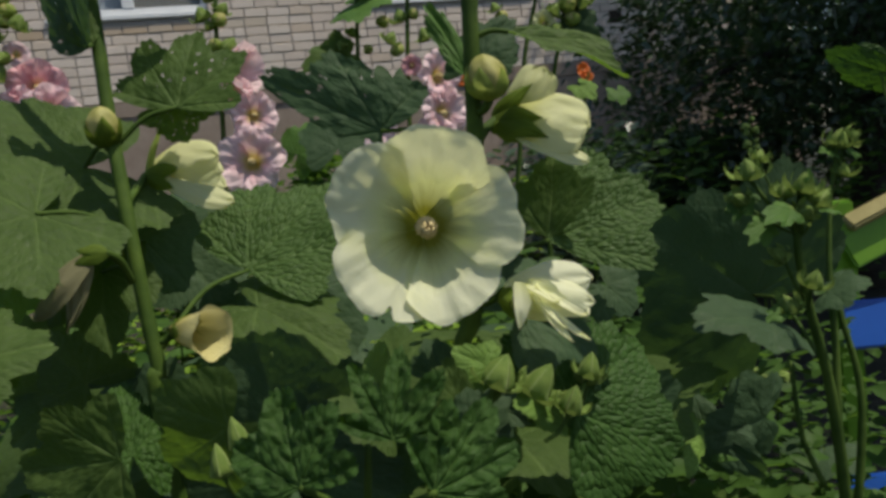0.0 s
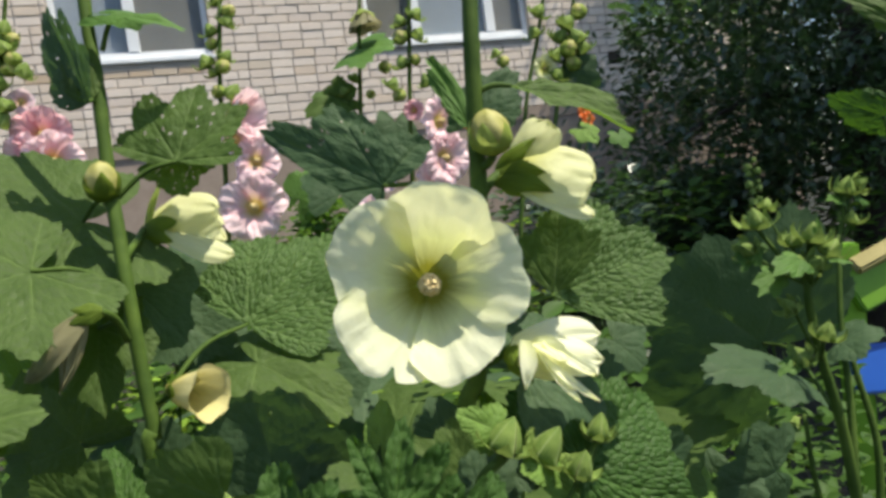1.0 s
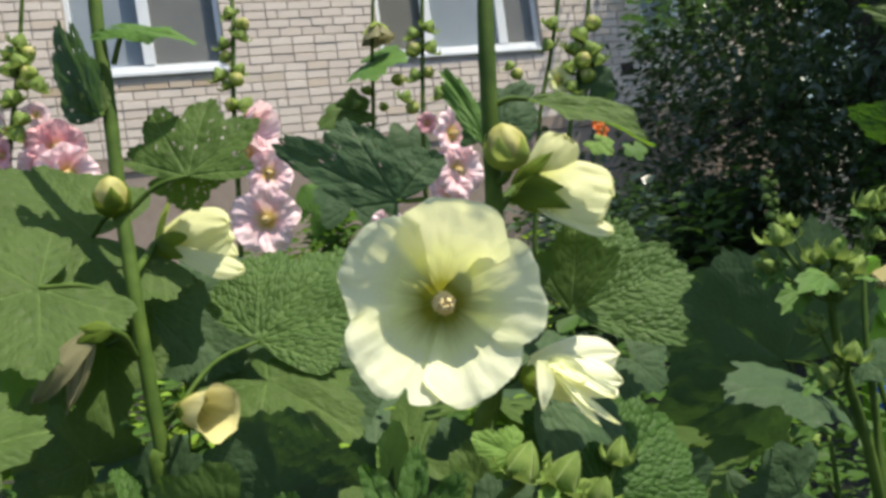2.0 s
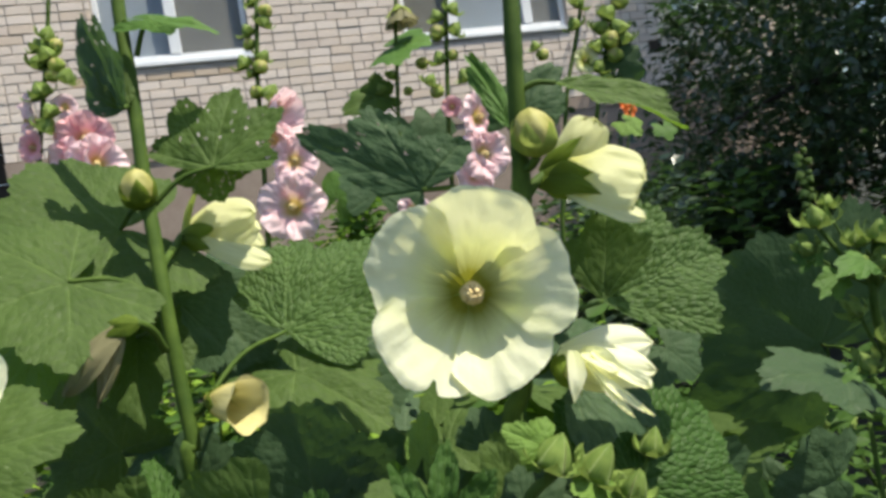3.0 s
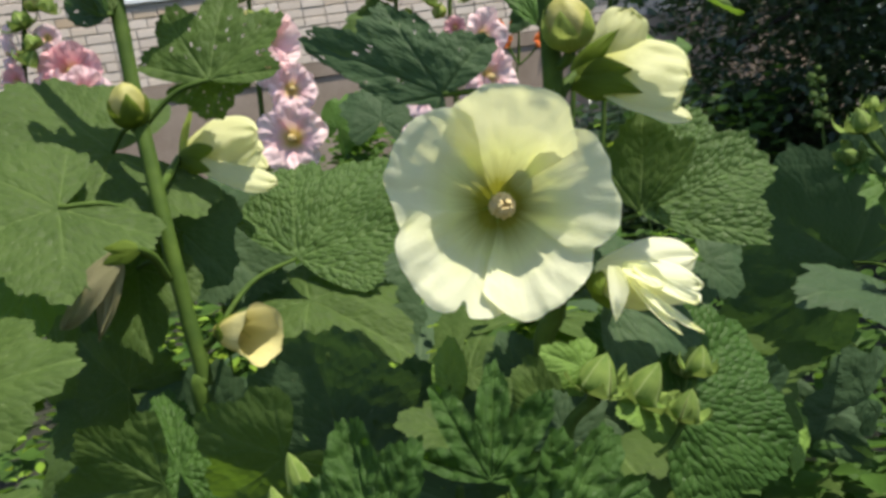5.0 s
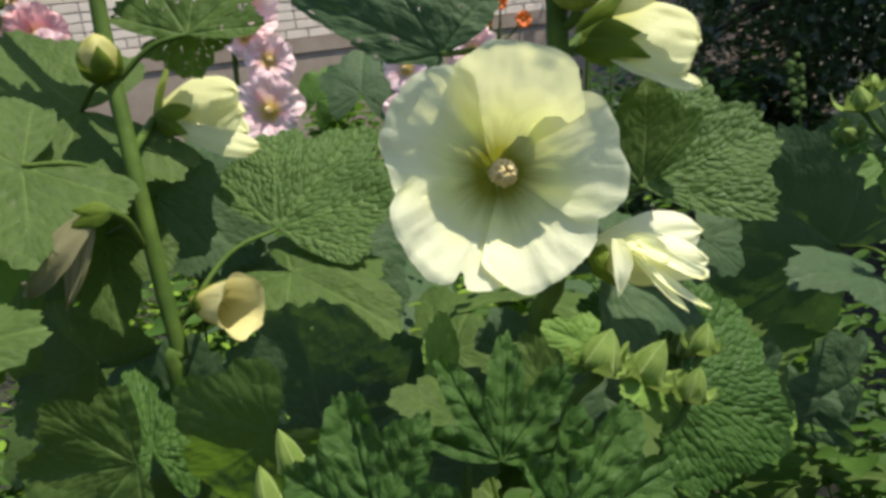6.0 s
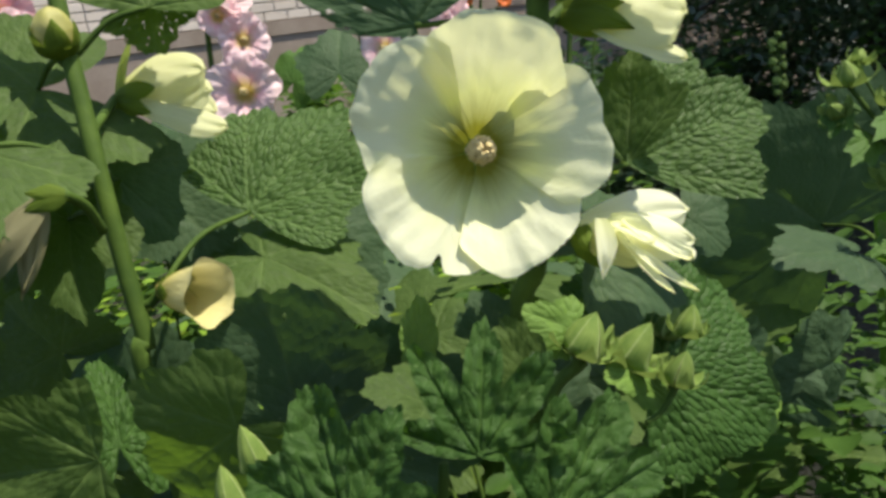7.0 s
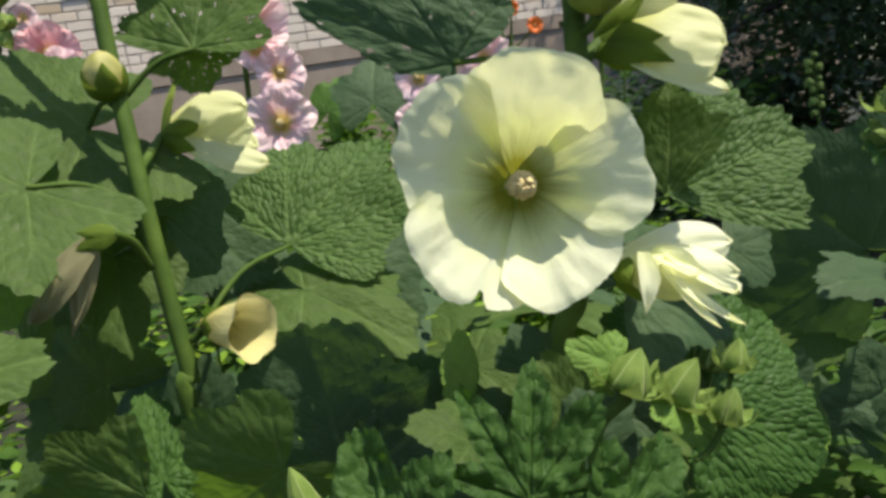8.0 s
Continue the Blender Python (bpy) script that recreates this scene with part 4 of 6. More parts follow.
leaf(west, (-0.1866, 0.6934, 0.8394), (-0.1369, 0.6757, 0.7887), (0.1752, -0.7275, 0.6634), BLUEGREEN, seed=36, wide=1.2)
leaf(west, (-0.263, 0.5389, 0.9235), (-0.2337, 0.5495, 0.8793), (0.3491, -0.877, 0.3301), BLUEGREEN, seed=37, wide=1.0)
leaf(west, (-0.2986, 0.6665, 0.9312), (-0.2531, 0.6709, 0.9216), (0.1803, -0.5883, 0.7883), BLUEGREEN, seed=38, wide=0.8)
leaf(west, (-0.3313, 0.4804, 0.9135), (-0.3269, 0.4384, 0.8782), (0.169, -0.8013, 0.574), BRIGHT, seed=39, wide=1.0)
leaf(west, (-0.2913, 0.3513, 0.8724), (-0.2365, 0.3681, 0.8834), (0.179, -0.6481, 0.7402), GREEN, seed=40, wide=0.8)
drooping = tagged(put(new("wilted_flower"), Matrix.Translation((-0.2452, 0.4347, 0.9175)), west), "limp wilted beige flower hanging from its stalk")
blade(drooping, "petal", (-0.2451, 0.4348, 0.9185), (-0.2764, 0.4191, 0.8831), (-0.1311, -0.9200, 0.3694), 0.0215, WILTED, peak=0.5, foot=0.4, blunt=1.5, cup=-0.4, bow=0.12, ruffle=0.08, seed=41, start=0.5)
blade(drooping, "petal", (-0.2470, 0.4365, 0.9175), (-0.2618, 0.4252, 0.8736), (0.3224, -0.9210, 0.2187), 0.0125, WILTED, peak=0.45, foot=0.5, blunt=1.3, cup=-0.4, bow=0.06, ruffle=0.08, seed=42, start=0.5)
blade(drooping, "sepal", (-0.2341, 0.4350, 0.9187), (-0.2520, 0.4287, 0.9134), (0.1356, -0.9581, 0.2525), 0.011, DEEP, peak=0.4, foot=0.5, blunt=1.2, cup=-0.4, bow=0.1, seed=44, label="olive-green sepal")
blade(drooping, "sepal", (-0.2341, 0.4350, 0.9187), (-0.2507, 0.4303, 0.9217), (0.1622, -0.8536, 0.4951), 0.010, DEEP, peak=0.4, foot=0.5, blunt=1.2, cup=-0.4, bow=0.1, seed=45, label="olive-green sepal")
part("pedicel", tube([(-0.2369, 0.4655, 0.8953), (-0.2347, 0.4506, 0.9107), (-0.2357, 0.4353, 0.9185)], 0.0026, 0.0026, 8, 6), STEM, drooping)
leaf(west, (-0.1591, 0.4875, 0.7512), (-0.1672, 0.4783, 0.8464), (0.037, -0.9953, -0.089), BLUEGREEN, seed=50, wide=1.25, lobing=0.22, droop=0.01, fine=1.4, holes=0.02)
leaf(west, (-0.1122, 0.4969, 0.7536), (-0.1044, 0.4896, 0.8191), (0.037, -0.9953, -0.089), BLUEGREEN, seed=52, wide=1.2, lobing=0.22, droop=0.01, holes=0.02)
leaf(west, (-0.2585, 0.5096, 0.7636), (-0.2449, 0.502, 0.8303), (-0.017, -0.9927, -0.1192), BLUEGREEN, seed=51, wide=1.0)
fore = thing("hollyhock", (-0.0598, 0.3771, 0), "low hollyhock leaves with toothed edges and pale buds", "hollyhock", "")
part("stem", tube([(-0.0598, 0.3771, 0), (-0.0638, 0.3621, 0.3498), (-0.0798, 0.3471, 0.6996), (-0.0677, 0.3014, 0.7834), (-0.06, 0.2915, 0.8289)], 0.004, 0.0015, 12, 8, 0.06), STEM, fore)
leaf(fore, (-0.0492, 0.2889, 0.8309), (-0.0415, 0.3075, 0.8690), (-0.1294, -0.9802, -0.1495), SHADELEAF, seed=60, wide=0.86, lobing=0.5, sharp=1.25, span=92, droop=0.02, pucker=0.03, fine=1.9, crease=0.3, quilt=0.0062)
leaf(fore, (-0.0859, 0.2724, 0.8222), (-0.0955, 0.2932, 0.8574), (-0.0729, -0.9948, -0.0705), SHADELEAF, stalk=(-0.0677, 0.3014, 0.7734), seed=61, wide=0.92, lobing=0.3, sharp=1.4, span=110, droop=0.03, pucker=0.03, fine=1.9, crease=0.25, quilt=0.0062)
leaf(fore, (-0.0331, 0.2797, 0.8102), (-0.0059, 0.3018, 0.8391), (-0.1833, -0.9484, -0.2586), SHADELEAF, stalk=(-0.0677, 0.3014, 0.7734), seed=68, wide=0.9, lobing=0.24, sharp=1.5, span=78, sides=(0.8, 1.0), droop=0.03, pucker=0.03, fine=1.9, crease=0.25, quilt=0.0062)
leaf(fore, (-0.0739, 0.3952, 0.804), (-0.0948, 0.3862, 0.8226), (0.1664, -0.4501, 0.8773), GREEN, seed=62, wide=0.9, fine=1.1)
leaf(fore, (-0.1354, 0.3331, 0.8307), (-0.1708, 0.3345, 0.8089), (0.0419, -0.9914, -0.1236), GREEN, seed=63, wide=1.1)
bud(fore, (-0.1187, 0.3002, 0.8378), (-0.1817, 0.0515, 0.982), 0.0041, stalk=(-0.1133, 0.3021, 0.8158), seed=64, tip=False, long=2.0, label='pale pointed bud')
bud(fore, (-0.1254, 0.293, 0.8289), (-0.1374, 0.0551, 0.989), 0.004, stalk=(-0.1186, 0.2999, 0.8054), seed=65, tip=False, long=2.0, label='pale pointed bud')
leaf(fore, (-0.2281, 0.3960, 0.7986), (-0.2902, 0.3905, 0.7987), (-0.0260, -0.9964, 0.0805), GREEN, seed=66, wide=0.9, droop=0.08, fine=1.2, span=105)
leaf(fore, (-0.2485, 0.4475, 0.7827), (-0.2612, 0.4742, 0.8281), (0.4924, -0.8451, -0.2081), SHADELEAF, seed=67, wide=0.6)
shoot = thing("hollyhock", (-0.0041, 0.4559, 0), "young hollyhock shoot with clustered green buds", "hollyhock", "")
part("stem", tube([(-0.0041, 0.4559, 0), (-0.0081, 0.4409, 0.3588), (-0.0241, 0.4259, 0.7175), (-0.023, 0.4144, 0.77), (-0.0186, 0.4137, 0.7945), (-0.0033, 0.4121, 0.8074)], 0.004, 0.003, 12, 8, 0.06), STEM, shoot)
bud(shoot, (-0.0001, 0.4094, 0.8199), (0.498, -0.0185, 0.867), 0.0090, stalk=(-0.0123, 0.4152, 0.8003), seed=70, tip=False, label='ribbed green bud', bracts=1.0)
bud(shoot, (0.023, 0.4197, 0.8082), (0.6279, -0.0177, 0.7781), 0.0084, stalk=(0.0064, 0.4164, 0.7974), seed=71, tip=False, long=1.5, label='ribbed green bud', bracts=1.0)
bud(shoot, (0.066, 0.5355, 0.7783), (0.2478, 0.0814, 0.9654), 0.0078, stalk=(0.0514, 0.5195, 0.7512), seed=72, tip=False, long=1.7, label='slim green bud', bracts=1.0)
bud(shoot, (0.0297, 0.4326, 0.7909), (0.4561, -0.5827, 0.6726), 0.0080, stalk=(0.0127, 0.4297, 0.7823), seed=73, tip=False, label='ribbed green bud', bracts=1.0)
leaf(shoot, (0.0189, 0.4124, 0.7972), (0.035, 0.4056, 0.7787), (0.1551, -0.6816, 0.7151), BRIGHT, seed=74, wide=0.45, lobing=0.1)
leaf(shoot, (0.0202, 0.4125, 0.797), (0.0057, 0.402, 0.803), (0.1551, -0.6816, 0.7151), BRIGHT, seed=75, wide=0.6, lobing=0.1)
leaf(shoot, (-0.0065, 0.4144, 0.8225), (-0.0256, 0.4099, 0.8363), (0.0369, -0.8292, 0.5578), BRIGHT, seed=76, wide=0.85, lobing=0.3, sharp=1.2, span=110, lobes=3)
leaf(shoot, (0.0516, 0.5291, 0.7474), (0.1168, 0.5629, 0.7936), (-0.0676, -0.9884, 0.1362), SHADELEAF, stalk=(-0.0204, 0.4249, 0.7706), seed=77, wide=1.15, lobing=0.14, crease=0.04, pucker=0.008, fine=1.3)
leaf(shoot, (0.0752, 0.5669, 0.7171), (0.1455, 0.5764, 0.7373), (0.2396, -0.9537, -0.1821), BLUEGREEN, seed=78, wide=1.0)
leaf(shoot, (-0.0067, 0.449, 0.7864), (0.0141, 0.4393, 0.7781), (0.1493, -0.741, 0.6548), BLUEGREEN, seed=79, wide=0.8)
leaf(shoot, (-0.024, 0.455, 0.762), (-0.0348, 0.4494, 0.8163), (0.1241, -0.8912, 0.4363), GREEN, seed=82, wide=0.8)
leaf(shoot, (-0.0218, 0.4367, 0.7773), (0.0022, 0.443, 0.7991), (0.1372, -0.8272, 0.5448), BLUEGREEN, seed=83, wide=0.8)
bud(shoot, (0.0386, 0.4079, 0.799), (0.344, -0.0096, 0.9389), 0.0062, stalk=(0.0196, 0.4025, 0.7779), seed=84, tip=False, long=1.5, label='ribbed green bud', bracts=1.0)
bud(shoot, (0.0561, 0.4521, 0.8049), (0.344, -0.0096, 0.9389), 0.0062, stalk=(0.0348, 0.4162, 0.7875), seed=85, tip=False, long=1.5, label='slim green bud', bracts=1.0)
leaf(shoot, (-0.0833, 0.471, 0.806), (-0.0774, 0.4833, 0.8308), (0.5182, -0.8338, 0.1902), BRIGHT, seed=80, wide=0.5, lobing=0.1)
leaf(shoot, (-0.0446, 0.4949, 0.7969), (-0.0201, 0.4985, 0.8118), (0.169, -0.8013, 0.574), BLUEGREEN, seed=81, wide=1.2)
east = thing("hollyhock", (0.3177, 0.6764, 0), "branching hollyhock with clusters of pointed green buds", "hollyhock", "")
part("stem", tube([(0.3177, 0.6764, 0), (0.3137, 0.6614, 0.2929), (0.2977, 0.6464, 0.5857), (0.2935, 0.6429, 0.6525), (0.2861, 0.6395, 0.7229), (0.2739, 0.6348, 0.7819), (0.2669, 0.63, 0.8384), (0.2771, 0.6355, 0.8859)], 0.0065, 0.003, 12, 8, 0.06), STEM, east)
part("branch", tube([(0.2935, 0.6429, 0.6525), (0.3062, 0.6616, 0.7302), (0.3149, 0.6799, 0.8057), (0.3303, 0.6982, 0.8773)], 0.004, 0.002, 10, 8), STEM, east)
part("branch", tube([(0.308, 0.6468, 0.5843), (0.324, 0.6582, 0.6862), (0.3202, 0.6753, 0.7575), (0.3238, 0.6886, 0.7871)], 0.004, 0.002, 10, 8), STEM, east)
part("branch", tube([(0.2799, 0.6477, 0.609), (0.2654, 0.6518, 0.6578), (0.2639, 0.6586, 0.7256)], 0.003, 0.002, 8, 8), STEM, east)
bud(east, (0.2369, 0.6452, 0.9061), (-0.1635, -0.2151, 0.9628), 0.0079, stalk=(0.2704, 0.6307, 0.8428), seed=90, tip=False, long=1.3, bracts=1.7, label='pointed green bud')
bud(east, (0.2523, 0.6573, 0.9166), (0.4359, 0.1169, 0.8923), 0.0049, stalk=(0.2704, 0.6307, 0.8428), seed=91, tip=False, long=1.3, bracts=1.7, label='pointed green bud')
bud(east, (0.2243, 0.642, 0.882), (-0.5774, -0.6559, 0.4861), 0.0060, stalk=(0.2704, 0.6307, 0.8428), seed=92, tip=False, long=1.3, bracts=1.7, label='pointed green bud')
bud(east, (0.2623, 0.6346, 0.8855), (0.1386, -0.0886, 0.9864), 0.0065, stalk=(0.2704, 0.6307, 0.8428), seed=93, tip=False, long=1.3, bracts=1.7, label='pointed green bud')
bud(east, (0.2753, 0.6256, 0.8888), (0.2346, -0.0838, 0.9685), 0.0076, stalk=(0.2704, 0.6307, 0.8428), seed=94, tip=False, long=1.3, bracts=1.7, label='pointed green bud')
bud(east, (0.288, 0.625, 0.875), (0.5217, -0.0828, 0.8491), 0.0071, stalk=(0.2704, 0.6307, 0.8428), seed=95, tip=False, long=1.3, bracts=1.7, label='pointed green bud')
bud(east, (0.2579, 0.6224, 0.8671), (-0.4181, -0.4896, 0.7652), 0.0065, stalk=(0.2704, 0.6307, 0.8428), seed=96, tip=False, long=1.3, bracts=1.7, label='pointed green bud')
bud(east, (0.27, 0.6129, 0.866), (0.0968, -0.9079, 0.4078), 0.0058, stalk=(0.2704, 0.6307, 0.8428), seed=97, tip=False, long=1.3, bracts=1.7, label='pointed green bud')
bud(east, (0.3441, 0.7035, 0.921), (0.3212, 0.115, 0.94), 0.0078, stalk=(0.3296, 0.6976, 0.8721), seed=98, tip=False, long=1.3, bracts=1.7, label='pointed green bud')
bud(east, (0.3577, 0.7043, 0.9218), (0.9616, -0.1008, 0.2551), 0.0053, stalk=(0.3296, 0.6976, 0.8721), seed=99, tip=False, long=1.3, bracts=1.7, label='pointed green bud')
bud(east, (0.344, 0.7004, 0.8915), (0.3212, 0.115, 0.94), 0.0059, stalk=(0.3296, 0.6976, 0.8721), seed=100, tip=False, long=1.3, bracts=1.7, label='pointed green bud')
bud(east, (0.2478, 0.6139, 0.7901), (-0.4526, -0.2282, 0.862), 0.0071, stalk=(0.2726, 0.6344, 0.7796), seed=101, tip=False, long=1.3, bracts=1.7, label='pointed green bud')
bud(east, (0.2683, 0.607, 0.8095), (0.3427, -0.1975, 0.9184), 0.0069, stalk=(0.2726, 0.6344, 0.7796), seed=102, tip=False, long=1.3, bracts=1.7, label='pointed green bud')
bud(east, (0.2493, 0.6282, 0.8311), (-0.67, -0.3021, 0.6781), 0.0059, stalk=(0.2726, 0.6344, 0.7796), seed=103, tip=False, long=1.3, bracts=1.7, label='pointed green bud')
knot = thing("bud_stalk", (0.6797, 1.5895, 0), "thin pale stalk with three round green buds", "plant", "")
part("stem", tube([(0.6797, 1.5895, 0), (0.6757, 1.5745, 0.0406), (0.6597, 1.5595, 0.0813), (0.6547, 1.5653, 0.2047), (0.6385, 1.5682, 0.2831), (0.5951, 1.5687, 0.342)], 0.006, 0.004, 12, 8, 0.06), STEM, knot)
bud(knot, (0.5494, 1.5696, 0.4111), (-0.5158, -0.2004, 0.8329), 0.0207, stalk=(0.5951, 1.5687, 0.342), seed=104, tip=False, long=0.95, label='small round green bud')
bud(knot, (0.5944, 1.5617, 0.4041), (-0.5158, -0.2004, 0.8329), 0.0206, stalk=(0.6338, 1.5685, 0.2936), seed=105, tip=False, long=0.95, label='small round green bud')
bud(knot, (0.5315, 1.5373, 0.3864), (-0.5158, -0.2004, 0.8329), 0.0203, stalk=(0.6183, 1.5686, 0.3142), seed=106, tip=False, long=0.95, label='small round green bud')
leaf(east, (0.2343, 0.6529, 0.8838), (0.2158, 0.63, 0.8674), (-0.2756, -0.645, 0.7128), UNDER, seed=300, wide=0.55, span=100, fine=0.6, lobing=0.2)
leaf(east, (0.2506, 0.6559, 0.9042), (0.2312, 0.6455, 0.9118), (-0.0837, -0.6776, 0.7307), UNDER, seed=301, wide=0.55, span=100, fine=0.6, lobing=0.2)
leaf(east, (0.2564, 0.6125, 0.8703), (0.2298, 0.5906, 0.8681), (0.129, -0.6836, 0.7184), UNDER, seed=302, wide=0.55, span=100, fine=0.6, lobing=0.2)
leaf(east, (0.2788, 0.6248, 0.8787), (0.2793, 0.6169, 0.9002), (0.336, -0.6585, 0.6734), UNDER, seed=303, wide=0.55, span=100, fine=0.6, lobing=0.2)
leaf(east, (0.282, 0.6137, 0.8668), (0.2932, 0.6041, 0.8648), (0.5123, -0.6092, 0.6053), UNDER, seed=304, wide=0.55, span=100, fine=0.6, lobing=0.2)
leaf(east, (0.2474, 0.6136, 0.7868), (0.2261, 0.602, 0.7846), (-0.2756, -0.645, 0.7128), UNDER, seed=305, wide=0.55, span=100, fine=0.6, lobing=0.2)
leaf(east, (0.3387, 0.7018, 0.9083), (0.3223, 0.6914, 0.9146), (-0.0837, -0.6776, 0.7307), UNDER, seed=306, wide=0.55, span=100, fine=0.6, lobing=0.2)
leaf(east, (0.3509, 0.7028, 0.911), (0.3658, 0.7028, 0.902), (0.129, -0.6836, 0.7184), UNDER, seed=307, wide=0.55, span=100, fine=0.6, lobing=0.2)
leaf(east, (0.244, 0.6307, 0.8587), (0.2227, 0.6083, 0.8489), (0.336, -0.6585, 0.6734), UNDER, seed=308, wide=0.55, span=100, fine=0.6, lobing=0.2)
leaf(east, (0.3025, 0.8429, 0.7503), (0.1988, 0.7965, 0.8385), (0.0311, -0.9914, -0.127), BLUEGREEN, stalk=(0.2861, 0.6395, 0.7229), seed=110, wide=1.3, lobing=0.15, fine=1.1)
leaf(east, (0.2696, 0.7184, 0.7526), (0.1996, 0.6700, 0.785), (0.1792, -0.4379, 0.881), BLUEGREEN, seed=111, wide=0.68, lobing=0.2)
leaf(east, (0.3047, 0.6619, 0.786), (0.3298, 0.6439, 0.7994), (0.1798, -0.4617, 0.8686), BLUEGREEN, seed=112, wide=1.1)
leaf(east, (0.285, 0.8026, 0.6163), (0.2131, 0.7444, 0.6188), (0.15, -0.98, -0.08), BLUEGREEN, seed=114, wide=0.8)
leaf(east, (0.1597, 0.6604, 0.661), (0.1863, 0.7049, 0.6817), (0.3693, -0.7632, 0.5302), BRIGHT, seed=115, wide=0.6)
leaf(east, (0.5503, 1.0012, 0.9947), (0.4853, 0.9986, 1.0262), (0.2764, -0.8095, -0.5179), SHADELEAF, stalk=(0.553, 0.9819, 0.8635), seed=117, wide=0.5, lobing=0.12)
leaf(east, (0.5873, 1.0067, 1.1132), (0.5275, 1.0050, 1.1666), (0.2678, -0.9635, -0.0012), GREEN, stalk=(0.5796, 1.0046, 1.0555), seed=119, wide=0.34, lobing=0.12, span=90)
leaf(east, (0.2168, 0.7859, 0.6191), (0.2704, 0.7537, 0.568), (0.15, -0.98, -0.08), BLUEGREEN, seed=118, wide=0.5)
pink_a = thing("hollyhock", (-0.4505, 1.3145, 0), "pink-flowered hollyhock spike before a brick wall", "hollyhock", "pink hollyhocks before the wall")
part("stem", tube([(-0.4505, 1.3145, 0), (-0.4545, 1.2995, 0.3991), (-0.4705, 1.2845, 0.7983), (-0.456, 1.2947, 0.9402), (-0.4465, 1.3151, 1.0939), (-0.4387, 1.3355, 1.2502), (-0.4261, 1.3546, 1.3765), (-0.4275, 1.3789, 1.4463), (-0.4134, 1.3868, 1.5511)], 0.0055, 0.0035, 12, 6, 0.06), STEM, pink_a)
bud(pink_a, (-0.4359, 1.3655, 1.4072), (-0.3249, -0.1718, 0.93), 0.0120, seed=107, tip=False, long=1.1, bracts=1.0, label='round yellow-green bud')
bud(pink_a, (-0.41, 1.3566, 1.3792), (0.6129, -0.0768, 0.7864), 0.0119, seed=108, tip=True, long=1.1, bracts=0.0, label='round yellow-green bud')
bud(pink_a, (-0.4481, 1.3505, 1.3482), (-0.3249, -0.1718, 0.93), 0.0119, seed=109, tip=False, long=1.1, bracts=1.0, label='round yellow-green bud')
bud(pink_a, (-0.4146, 1.3551, 1.362), (0.6129, -0.0768, 0.7864), 0.0128, seed=110, tip=False, long=1.1, bracts=1.0, label='round yellow-green bud')
bud(pink_a, (-0.4487, 1.3488, 1.322), (-0.3249, -0.1718, 0.93), 0.0110, seed=111, tip=True, long=1.1, bracts=0.0, label='round yellow-green bud')
bud(pink_a, (-0.4208, 1.3402, 1.2945), (0.6129, -0.0768, 0.7864), 0.0109, seed=112, tip=False, long=1.1, bracts=1.0, label='round yellow-green bud')
bud(pink_a, (-0.4614, 1.3353, 1.2881), (-0.3249, -0.1718, 0.93), 0.0128, seed=113, tip=False, long=1.1, bracts=1.0, label='round yellow-green bud')
bud(pink_a, (-0.4267, 1.3281, 1.2725), (0.6129, -0.0768, 0.7864), 0.0126, seed=114, tip=True, long=1.1, bracts=0.0, label='round yellow-green bud')
bud(pink_a, (-0.4488, 1.3355, 1.2674), (-0.3249, -0.1718, 0.93), 0.0100, seed=115, tip=False, long=1.1, bracts=1.0, label='round yellow-green bud')
bud(pink_a, (-0.4151, 1.3265, 1.224), (0.6129, -0.0768, 0.7864), 0.0153, seed=116, tip=False, long=1.1, bracts=1.0, label='round yellow-green bud')
bud(pink_a, (-0.4404, 1.3239, 1.2279), (-0.3249, -0.1718, 0.93), 0.0118, seed=117, tip=True, long=1.1, bracts=0.0, label='round yellow-green bud')
flower(pink_a, (-0.3987, 1.285, 1.0087), (0.081, -0.9737, 0.213), (0.1435, 0.0756, 0.9868), 0.060, PINK, stalk=(-0.4547, 1.3086, 1.0017), seed=31, recess=0.5, label='open pink flower', ruffle=0.2)
flower(pink_a, (-0.3847, 1.3118, 1.0921), (0.5496, -0.7386, 0.3904), (0.1435, 0.0756, 0.9868), 0.0429, PINK, seed=32, label='open pink flower', ruffle=0.2)
furled(pink_a, (-0.4288, 1.3223, 1.1794), (0.9291, -0.2832, -0.2379), (0.1435, 0.0756, 0.9868), 0.0535, 0.037, PINK, seed=33, flare=0.8, label='drooping pink flower')
flower(pink_a, (-0.4162, 1.3007, 1.1341), (0.3449, -0.8417, -0.4153), (0.1435, 0.0756, 0.9868), 0.0365, PINK, seed=34, label='drooping pink flower', ruffle=0.2)
pink_b = thing("hollyhock", (-0.8266, 1.2651, 0), "hollyhock spike with pink blooms and green buds", "hollyhock", "pink hollyhocks before the wall")
part("stem", tube([(-0.8266, 1.2651, 0), (-0.8306, 1.2501, 0.5006), (-0.8466, 1.2351, 1.0013), (-0.8372, 1.2434, 1.1215), (-0.8188, 1.2514, 1.2201), (-0.8076, 1.2676, 1.3013), (-0.7981, 1.2838, 1.384), (-0.7814, 1.2917, 1.4845)], 0.0055, 0.0035, 12, 6, 0.06), STEM, pink_b)
bud(pink_b, (-0.7892, 1.2747, 1.3854), (0.6129, -0.0768, 0.7864), 0.0132, seed=118, tip=False, long=1.1, bracts=1.0, label='round yellow-green bud')
bud(pink_b, (-0.8101, 1.2714, 1.3681), (-0.3249, -0.1718, 0.93), 0.0132, seed=119, tip=False, long=1.1, bracts=1.0, label='round yellow-green bud')
